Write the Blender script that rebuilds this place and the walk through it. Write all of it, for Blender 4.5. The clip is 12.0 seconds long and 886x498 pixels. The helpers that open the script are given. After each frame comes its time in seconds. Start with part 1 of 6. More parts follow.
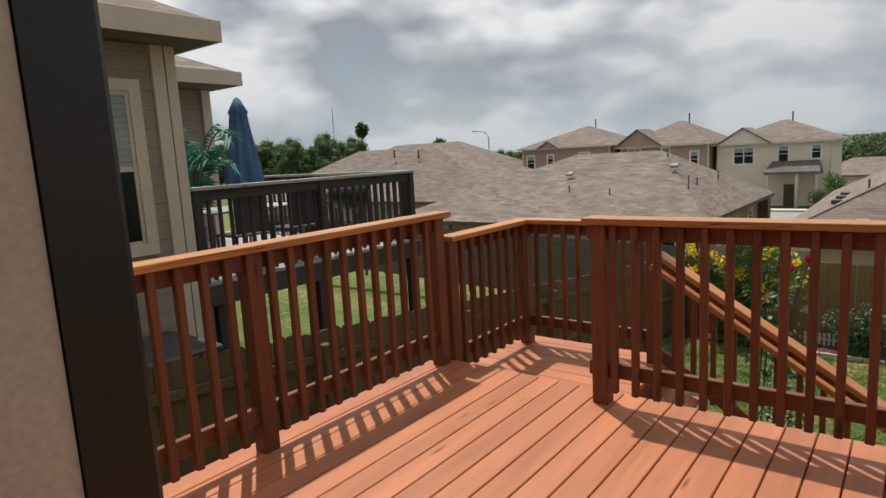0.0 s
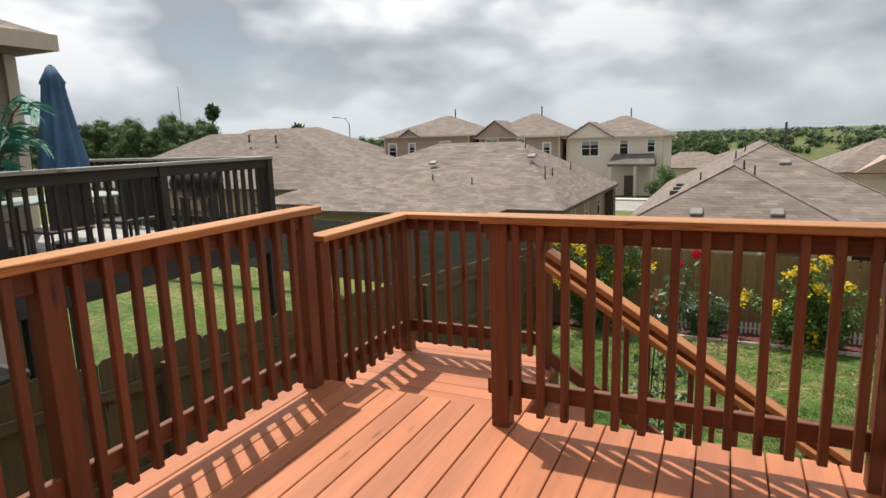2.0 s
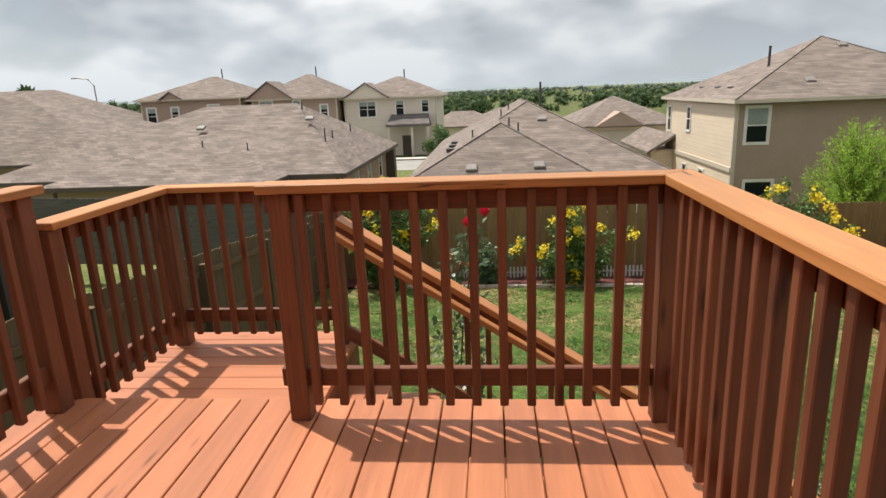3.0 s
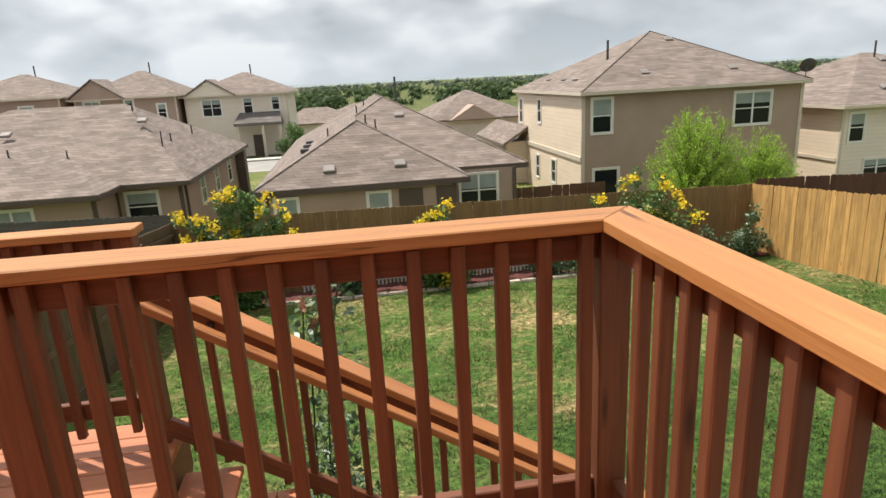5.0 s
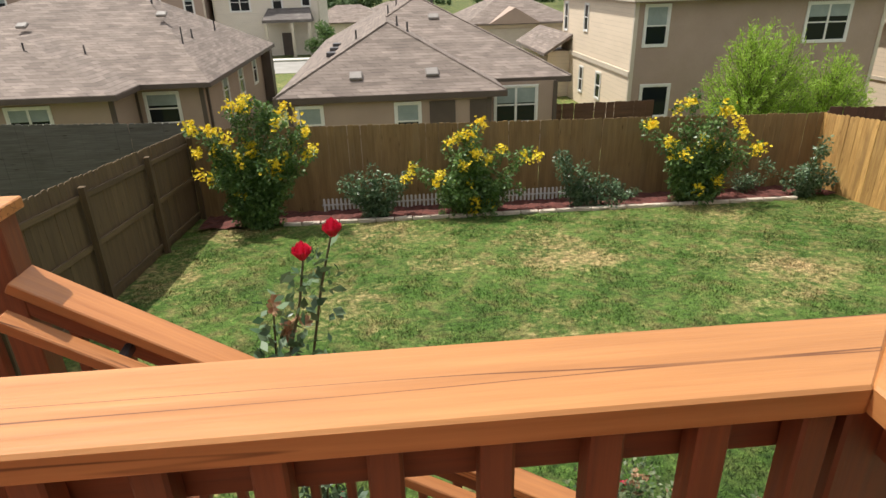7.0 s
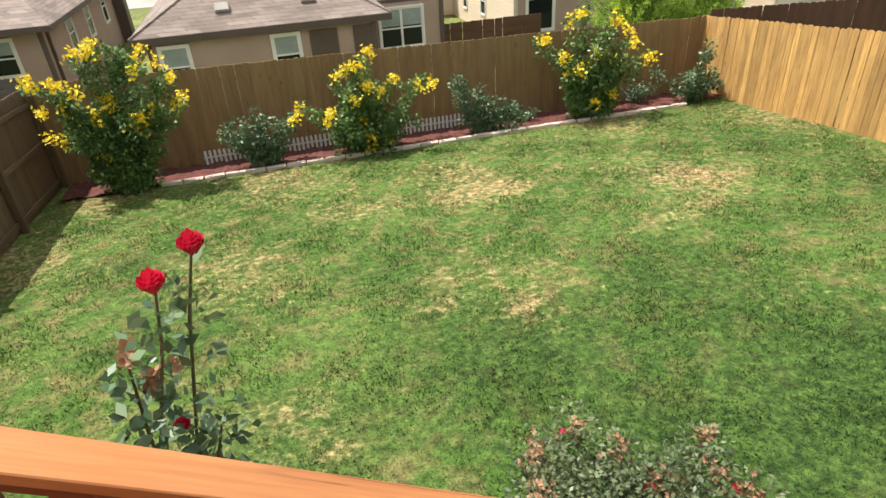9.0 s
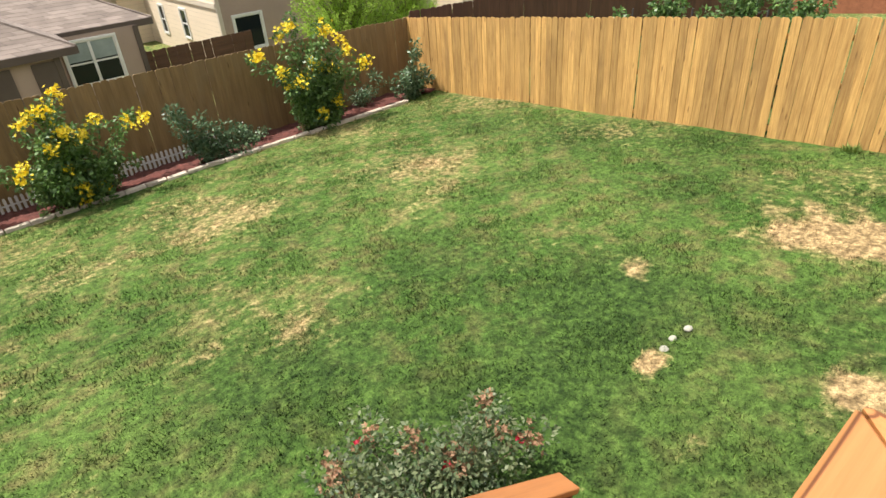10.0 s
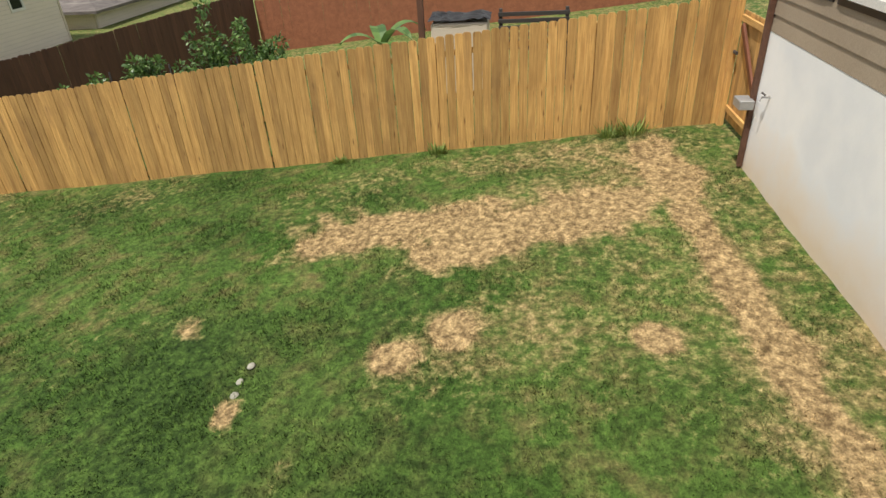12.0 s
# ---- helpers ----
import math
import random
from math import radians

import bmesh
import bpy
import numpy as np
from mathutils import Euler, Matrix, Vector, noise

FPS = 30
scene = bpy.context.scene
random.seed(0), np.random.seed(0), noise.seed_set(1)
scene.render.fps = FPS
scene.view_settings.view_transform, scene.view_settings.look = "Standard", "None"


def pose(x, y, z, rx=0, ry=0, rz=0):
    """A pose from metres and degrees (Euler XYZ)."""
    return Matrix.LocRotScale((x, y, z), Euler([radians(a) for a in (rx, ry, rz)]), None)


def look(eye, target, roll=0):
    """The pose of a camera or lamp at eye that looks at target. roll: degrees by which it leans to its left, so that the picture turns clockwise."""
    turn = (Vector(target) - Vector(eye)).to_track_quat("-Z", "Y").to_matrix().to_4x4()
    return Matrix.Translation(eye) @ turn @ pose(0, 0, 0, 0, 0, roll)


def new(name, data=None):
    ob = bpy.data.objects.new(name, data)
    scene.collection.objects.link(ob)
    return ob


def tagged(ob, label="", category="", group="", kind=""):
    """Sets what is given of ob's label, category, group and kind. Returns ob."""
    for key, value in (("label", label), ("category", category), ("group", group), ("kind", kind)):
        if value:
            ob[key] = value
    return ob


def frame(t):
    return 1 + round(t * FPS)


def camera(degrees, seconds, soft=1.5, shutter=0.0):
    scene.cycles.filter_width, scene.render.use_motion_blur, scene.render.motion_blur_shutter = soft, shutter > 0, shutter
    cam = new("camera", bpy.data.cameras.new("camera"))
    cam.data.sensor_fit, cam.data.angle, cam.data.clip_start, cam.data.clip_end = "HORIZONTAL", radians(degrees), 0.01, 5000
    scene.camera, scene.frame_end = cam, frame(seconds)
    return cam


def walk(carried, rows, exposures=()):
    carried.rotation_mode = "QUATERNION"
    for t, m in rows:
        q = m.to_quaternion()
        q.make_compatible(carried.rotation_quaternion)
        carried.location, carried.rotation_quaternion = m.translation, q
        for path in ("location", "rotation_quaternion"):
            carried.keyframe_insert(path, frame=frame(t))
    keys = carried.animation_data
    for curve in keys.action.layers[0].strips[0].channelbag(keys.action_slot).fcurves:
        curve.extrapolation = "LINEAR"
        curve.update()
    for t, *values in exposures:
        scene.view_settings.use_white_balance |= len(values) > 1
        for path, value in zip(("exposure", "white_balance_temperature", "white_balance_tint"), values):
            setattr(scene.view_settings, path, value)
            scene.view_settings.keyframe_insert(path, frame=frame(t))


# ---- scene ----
# ---- camera ----
cam = camera(72.0, 12.0)
ROWS = [
    (0, 0.014, -0.078, 1.479, 81.25, 3.12, 37.65),
    (0.5, -0.136, 0.037, 1.455, 81.21, 3.02, 32.42),
    (1, -0.235, 0.091, 1.472, 80.03, 2.79, 29.01),
    (1.5, -0.321, 0.172, 1.489, 80.24, 1.88, 27.64),
    (2, -0.394, 0.360, 1.469, 79.57, 1.71, 24.77),
    (2.5, -0.423, 0.495, 1.463, 76.72, 2.02, 15.22),
    (3, -0.487, 0.662, 1.438, 75.42, 2.25, 4.45),
    (5, -0.472, 1.568, 1.474, 74.34, 2.97, -8.81),
    (5.5, -0.420, 1.830, 1.463, 72.81, 2.85, -12.04),
    (6, -0.357, 2.119, 1.467, 71.32, 2.31, -11.09),
    (6.5, -0.336, 2.417, 1.447, 68.68, 1.42, -8.52),
    (7, -0.312, 2.597, 1.490, 65.97, 1.39, -5.34),
    (9, -0.246, 3.175, 1.451, 58.83, 3.06, -16.27),
    (9.5, -0.231, 3.225, 1.465, 58.50, 3.25, -28.75),
    (10, -0.079, 3.167, 1.409, 58.41, 3.61, -41.56),
    (10.5, 0.071, 3.100, 1.387, 58.17, 3.84, -54.53),
    (11, 0.067, 2.852, 1.574, 57.04, 3.46, -67.90),
    (11.5, 0.138, 2.673, 1.582, 56.99, 2.75, -78.27),
    (12, 0.102, 2.591, 1.558, 59.61, 2.97, -83.99),
]
EXPOSURES = [(0.0, -0.24), (0.4, -0.45), (0.7, -0.38), (1.1, 0.0), (1.6, 0.08), (3.0, 0.2), (5.5, 0.33), (7.0, 0.32), (9.0, 0.74), (9.7, 0.75), (10.5, 0.44), (11.2, 0.30), (11.6, 0.16), (12.0, -0.05)]
walk(cam, [(t, pose(x, y, z, rx, ry, rz)) for t, x, y, z, rx, ry, rz in ROWS], EXPOSURES)

# ---- world and sun ----
SUN_WAY = Vector((-0.36, 0.26, 1.0)).normalized()
SUN_UP = math.asin(SUN_WAY.z)
SUN_TURN = math.atan2(SUN_WAY.x, SUN_WAY.y)


def make_world():
    w = bpy.data.worlds.new("sky")
    w.use_nodes = True
    nt = w.node_tree
    nt.nodes.clear()
    n, l = nt.nodes.new, nt.links.new
    out, bg = n("ShaderNodeOutputWorld"), n("ShaderNodeBackground")
    sky = n("ShaderNodeTexSky")
    sky.sky_type, sky.sun_disc = "NISHITA", False
    sky.sun_elevation, sky.sun_rotation = SUN_UP, SUN_TURN
    sky.dust_density = 1.5
    dim = n("ShaderNodeVectorMath")
    dim.operation = "SCALE"
    dim.inputs["Scale"].default_value = 0.09
    l(sky.outputs[0], dim.inputs[0])
    # billowing cloud deck, flattened towards the horizon
    co, sep = n("ShaderNodeTexCoord"), n("ShaderNodeSeparateXYZ")
    l(co.outputs["Generated"], sep.inputs[0])
    up = n("ShaderNodeMath")
    up.operation = "MAXIMUM"
    l(sep.outputs["Z"], up.inputs[0])
    up.inputs[1].default_value = 0.0
    mp = n("ShaderNodeMapping")
    mp.inputs["Scale"].default_value = (1.0, 1.0, 2.0)
    mp.inputs["Location"].default_value = (0.62, 0.31, 0.05)
    l(co.outputs["Generated"], mp.inputs[0])

    def billow(vec):
        """Round-topped heaps: broad noise with puffs on it."""
        broad = n("ShaderNodeTexNoise")
        broad.inputs["Scale"].default_value, broad.inputs["Detail"].default_value, broad.inputs["Roughness"].default_value = 2.6, 4, 0.5
        l(vec, broad.inputs["Vector"])
        puff = n("ShaderNodeTexVoronoi")
        puff.feature = "SMOOTH_F1"
        puff.inputs["Scale"].default_value, puff.inputs["Detail"].default_value, puff.inputs["Roughness"].default_value = 5.5, 2, 0.5
        puff.inputs["Smoothness"].default_value = 0.6
        l(vec, puff.inputs["Vector"])
        fine = n("ShaderNodeTexNoise")
        fine.inputs["Scale"].default_value, fine.inputs["Detail"].default_value = 16.0, 6
        l(vec, fine.inputs["Vector"])
        m1, m2 = n("ShaderNodeMath"), n("ShaderNodeMath")
        m1.operation = m2.operation = "MULTIPLY_ADD"
        l(puff.outputs["Distance"], m1.inputs[0])
        m1.inputs[1].default_value = -0.26
        l(broad.outputs["Fac"], m1.inputs[2])
        l(fine.outputs["Fac"], m2.inputs[0])
        m2.inputs[1].default_value = 0.10
        l(m1.outputs[0], m2.inputs[2])
        return m2.outputs[0]

    heap = billow(mp.outputs[0])
    # the same heaps looked up a little higher: their tops are lit, their bases grey
    off = n("ShaderNodeVectorMath")
    off.operation = "ADD"
    off.inputs[1].default_value = (-0.05, 0.03, 0.15)
    l(mp.outputs[0], off.inputs[0])
    dif = n("ShaderNodeMath")
    dif.operation = "SUBTRACT"
    l(heap, dif.inputs[0])
    l(billow(off.outputs[0]), dif.inputs[1])
    lift = n("ShaderNodeMath")
    lift.operation = "MULTIPLY_ADD"
    l(dif.outputs[0], lift.inputs[0])
    lift.inputs[1].default_value, lift.inputs[2].default_value = 1.7, 0.52
    cover = n("ShaderNodeValToRGB")
    cover.color_ramp.elements[0].position, cover.color_ramp.elements[1].position = 0.10, 0.27
    l(heap, cover.inputs[0])
    tone = n("ShaderNodeValToRGB")
    e = tone.color_ramp.elements
    e[0].position, e[0].color = 0.26, (0.36, 0.39, 0.43, 1)
    e[1].position, e[1].color = 0.72, (1.0, 1.0, 1.0, 1)
    mid = e.new(0.5)
    mid.color = (0.62, 0.65, 0.685, 1)
    l(lift.outputs[0], tone.inputs[0])
    # thin cloud glows round the sun's side
    way = n("ShaderNodeVectorMath")
    way.operation = "DOT_PRODUCT"
    way.inputs[1].default_value = SUN_WAY
    l(co.outputs["Generated"], way.inputs[0])
    glow = n("ShaderNodeMapRange")
    glow.inputs["From Min"].default_value, glow.inputs["From Max"].default_value = 0.25, 0.80
    glow.inputs["To Min"].default_value, glow.inputs["To Max"].default_value = 0.86, 1.45
    l(way.outputs["Value"], glow.inputs[0])
    lit = n("ShaderNodeVectorMath")
    lit.operation = "SCALE"
    l(tone.outputs[0], lit.inputs[0])
    l(glow.outputs[0], lit.inputs["Scale"])
    mix = n("ShaderNodeMix")
    mix.data_type = "RGBA"
    l(cover.outputs[0], mix.inputs[0])
    l(dim.outputs[0], mix.inputs[6])
    l(lit.outputs[0], mix.inputs[7])
    # pale air near the horizon
    hz = n("ShaderNodeMapRange")
    hz.inputs["From Min"].default_value, hz.inputs["From Max"].default_value = 0.0, 0.22
    hz.inputs["To Min"].default_value, hz.inputs["To Max"].default_value = 0.7, 0.0
    l(up.outputs[0], hz.inputs[0])
    air = n("ShaderNodeMix")
    air.data_type = "RGBA"
    l(hz.outputs[0], air.inputs[0])
    l(mix.outputs[2], air.inputs[6])
    air.inputs[7].default_value = (0.66, 0.73, 0.78, 1)
    l(air.outputs[2], bg.inputs[0])
    bg.inputs[1].default_value = 0.85
    l(bg.outputs[0], out.inputs[0])
    scene.world = w


make_world()
sun = new("sun", bpy.data.lights.new("sun", "SUN"))
sun.data.energy, sun.data.angle, sun.data.color = 4.6, radians(0.55), (1.0, 0.95, 0.87)
sun.matrix_basis = look(SUN_WAY * 60, (0, 0, 0))


# ---- materials ----
def node_material(name):
    m = bpy.data.materials.new(name)
    m.use_nodes = True
    nt = m.node_tree
    return m, nt, nt.nodes["Principled BSDF"]


def ramp_node(nt, source, stops):
    r = nt.nodes.new("ShaderNodeValToRGB")
    e = r.color_ramp.elements
    while len(e) > 1:
        e.remove(e[-1])
    e[0].position, e[0].color = stops[0][0], (*stops[0][1], 1)
    for p, c in stops[1:]:
        k = e.new(p)
        k.color = (*c, 1)
    nt.links.new(source, r.inputs[0])
    return r.outputs[0]


def noise_node(nt, vec, scale, detail=4, rough=0.55):
    t = nt.nodes.new("ShaderNodeTexNoise")
    t.inputs["Scale"].default_value, t.inputs["Detail"].default_value, t.inputs["Roughness"].default_value = scale, detail, rough
    nt.links.new(vec, t.inputs["Vector"])
    return t.outputs["Fac"]


def coords(nt, stretch=(1, 1, 1), per_object=0.0):
    co = nt.nodes.new("ShaderNodeTexCoord").outputs["Object"]
    mp = nt.nodes.new("ShaderNodeMapping")
    mp.inputs["Scale"].default_value = stretch
    nt.links.new(co, mp.inputs[0])
    if per_object:
        info = nt.nodes.new("ShaderNodeObjectInfo")
        sc = nt.nodes.new("ShaderNodeMath")
        sc.operation = "MULTIPLY"
        sc.inputs[1].default_value = per_object
        nt.links.new(info.outputs["Random"], sc.inputs[0])
        nt.links.new(sc.outputs[0], mp.inputs["Location"])
    return mp.outputs[0]


def blend(nt, fac, a, b, mode="MIX"):
    m = nt.nodes.new("ShaderNodeMix")
    m.data_type, m.blend_type = "RGBA", mode
    for s, v in ((0, fac), (6, a), (7, b)):
        if isinstance(v, (int, float)):
            m.inputs[s].default_value = v
        elif isinstance(v, tuple):
            m.inputs[s].default_value = (*v, 1)
        else:
            nt.links.new(v, m.inputs[s])
    return m.outputs[2]


def bump(nt, bsdf, height, strength, distance=0.01):
    b = nt.nodes.new("ShaderNodeBump")
    b.inputs["Strength"].default_value, b.inputs["Distance"].default_value = strength, distance
    nt.links.new(height, b.inputs["Height"])
    nt.links.new(b.outputs[0], bsdf.inputs["Normal"])


def object_tint(nt, colour, amount):
    info = nt.nodes.new("ShaderNodeObjectInfo")
    r = nt.nodes.new("ShaderNodeMapRange")
    r.inputs["To Min"].default_value, r.inputs["To Max"].default_value = 1 - amount, 1 + amount
    nt.links.new(info.outputs["Random"], r.inputs[0])
    v = nt.nodes.new("ShaderNodeVectorMath")
    v.operation = "SCALE"
    nt.links.new(colour, v.inputs[0])
    nt.links.new(r.outputs[0], v.inputs["Scale"])
    return v.outputs[0]


def wood(name, dark, light, rough=0.55, vary=0.15, grain=1.0, weather=None, knots=True, cracks=False):
    """Boards whose grain runs along their own x."""
    m, nt, b = node_material(name)
    fine = noise_node(nt, coords(nt, (3 * grain, 70 * grain, 70 * grain), 40), 1.0, 6, 0.65)
    broad = noise_node(nt, coords(nt, (0.9, 7, 7), 23), 1.0, 3)
    col = ramp_node(nt, fine, [(0.3, dark), (0.7, light)])
    mult = blend(nt, 1.0, col, ramp_node(nt, broad, [(0.3, (0.72, 0.70, 0.68)), (0.7, (1.0, 1.0, 1.0))]), "MULTIPLY")
    if knots:
        v = nt.nodes.new("ShaderNodeTexVoronoi")
        v.inputs["Scale"].default_value = 1.0
        nt.links.new(coords(nt, (1.6, 9, 9), 31), v.inputs["Vector"])
        spot = ramp_node(nt, v.outputs["Distance"], [(0.04, (0.35, 0.28, 0.24)), (0.13, (1, 1, 1))])
        mult = blend(nt, 1.0, mult, spot, "MULTIPLY")
    if cracks:
        c = noise_node(nt, coords(nt, (0.5, 16, 16), 57), 1.0, 2)
        gate_ = noise_node(nt, coords(nt, (1.1, 3, 3), 19), 1.0, 2)
        line = ramp_node(nt, c, [(0.490, (1, 1, 1)), (0.497, (0.30, 0.22, 0.18)), (0.503, (0.30, 0.22, 0.18)), (0.510, (1, 1, 1))])
        mult = blend(nt, ramp_node(nt, gate_, [(0.50, (0, 0, 0)), (0.58, (1, 1, 1))]), mult, blend(nt, 1.0, mult, line, "MULTIPLY"))
    if weather:
        w = noise_node(nt, coords(nt, (1.2, 2.5, 2.5), 11), 1.0, 5)
        mult = blend(nt, ramp_node(nt, w, [(0.5, (0, 0, 0)), (0.75, (0.8, 0.8, 0.8))]), mult, weather)
    nt.links.new(object_tint(nt, mult, vary), b.inputs["Base Color"])
    rr = ramp_node(nt, fine, [(0.2, (rough - 0.1,) * 3), (0.8, (rough + 0.15,) * 3)])
    nt.links.new(rr, b.inputs["Roughness"])
    bump(nt, b, fine, 0.35, 0.004)
    return m


def mottled(name, a, c, scale=2.0, fine=40.0, rough=0.8, bumpy=0.2, vary=0.0, metal=0.0):
    m, nt, b = node_material(name)
    vec = coords(nt)
    big, small = noise_node(nt, vec, scale, 5), noise_node(nt, vec, fine, 3)
    col = ramp_node(nt, big, [(0.3, a), (0.7, c)])
    col = blend(nt, 1.0, col, ramp_node(nt, small, [(0.3, (0.86,) * 3), (0.7, (1.06,) * 3)]), "MULTIPLY")
    if vary:
        col = object_tint(nt, col, vary)
    nt.links.new(col, b.inputs["Base Color"])
    b.inputs["Roughness"].default_value, b.inputs["Metallic"].default_value = rough, metal
    bump(nt, b, small, bumpy, 0.004)
    return m


def shingle(name, a, c):
    """Asphalt shingles in level courses on any slope."""
    m, nt, b = node_material(name)
    co = nt.nodes.new("ShaderNodeTexCoord").outputs["Object"]
    sep = nt.nodes.new("ShaderNodeSeparateXYZ")
    nt.links.new(co, sep.inputs[0])
    add = nt.nodes.new("ShaderNodeMath")
    nt.links.new(sep.outputs[0], add.inputs[0])
    nt.links.new(sep.outputs[1], add.inputs[1])
    uv = nt.nodes.new("ShaderNodeCombineXYZ")
    nt.links.new(add.outputs[0], uv.inputs[0])
    zz = nt.nodes.new("ShaderNodeMath")
    zz.operation = "MULTIPLY"
    zz.inputs[1].default_value = 2.2
    nt.links.new(sep.outputs[2], zz.inputs[0])
    nt.links.new(zz.outputs[0], uv.inputs[1])
    br = nt.nodes.new("ShaderNodeTexBrick")
    br.inputs["Scale"].default_value = 1.0
    br.inputs["Brick Width"].default_value, br.inputs["Row Height"].default_value = 0.55, 0.17
    br.inputs["Mortar Size"].default_value, br.inputs["Bias"].default_value = 0.007, 0.0
    br.inputs["Color1"].default_value, br.inputs["Color2"].default_value = (*a, 1), (*c, 1)
    br.inputs["Mortar"].default_value = (a[0] * 0.55, a[1] * 0.55, a[2] * 0.55, 1)
    nt.links.new(uv.outputs[0], br.inputs["Vector"])
    big = noise_node(nt, coords(nt, (0.7, 0.7, 2.5)), 1.0, 5)
    streak = noise_node(nt, coords(nt, (2.2, 2.2, 9)), 1.0, 4)
    col = blend(nt, 1.0, br.outputs["Color"], ramp_node(nt, big, [(0.3, (0.82,) * 3), (0.7, (1.1,) * 3)]), "MULTIPLY")
    col = blend(nt, 1.0, col, ramp_node(nt, streak, [(0.3, (0.82,) * 3), (0.7, (1.12,) * 3)]), "MULTIPLY")
    nt.links.new(col, b.inputs["Base Color"])
    b.inputs["Roughness"].default_value = 0.95
    bump(nt, b, br.outputs["Fac"], -0.5, 0.01)
    return m


def siding(name, a, lap=0.19, rough=0.65):
    """Lapped boards: a shallow saw-tooth relief with thin dark laps, level all round."""
    m, nt, b = node_material(name)
    co = nt.nodes.new("ShaderNodeTexCoord").outputs["Object"]
    sep = nt.nodes.new("ShaderNodeSeparateXYZ")
    nt.links.new(co, sep.inputs[0])
    d = nt.nodes.new("ShaderNodeMath")
    d.operation = "DIVIDE"
    d.inputs[1].default_value = lap
    nt.links.new(sep.outputs[2], d.inputs[0])
    f = nt.nodes.new("ShaderNodeMath")
    f.operation = "FRACT"
    nt.links.new(d.outputs[0], f.inputs[0])
    line = ramp_node(nt, f.outputs[0], [(0.0, (0.5,) * 3), (0.06, (1, 1, 1))])
    big = noise_node(nt, coords(nt, (0.8, 0.8, 3)), 1.0, 4)
    col = blend(nt, 1.0, line, ramp_node(nt, big, [(0.3, tuple(v * 0.92 for v in a)), (0.7, a)]), "MULTIPLY")
    nt.links.new(col, b.inputs["Base Color"])
    b.inputs["Roughness"].default_value = rough
    inv = nt.nodes.new("ShaderNodeMath")
    inv.operation = "SUBTRACT"
    inv.inputs[0].default_value = 1.0
    nt.links.new(f.outputs[0], inv.inputs[1])
    bump(nt, b, inv.outputs[0], 0.6, 0.02)
    return m


def leafy(name, a, c, rough=0.5, through_light=0.25, patch=3.0):
    m, nt, b = node_material(name)
    isl = nt.nodes.new("ShaderNodeNewGeometry").outputs["Random Per Island"]
    vec = coords(nt)
    big = noise_node(nt, vec, patch, 3)
    col = blend(nt, isl, a, c)
    col = blend(nt, 1.0, col, ramp_node(nt, big, [(0.3, (0.75,) * 3), (0.7, (1.15,) * 3)]), "MULTIPLY")
    nt.links.new(col, b.inputs["Base Color"])
    b.inputs["Roughness"].default_value = rough
    tr = nt.nodes.new("ShaderNodeBsdfTranslucent")
    nt.links.new(col, tr.inputs[0])
    ms = nt.nodes.new("ShaderNodeMixShader")
    ms.inputs[0].default_value = through_light
    nt.links.new(b.outputs[0], ms.inputs[1])
    nt.links.new(tr.outputs[0], ms.inputs[2])
    nt.links.new(ms.outputs[0], nt.nodes["Material Output"].inputs[0])
    return m


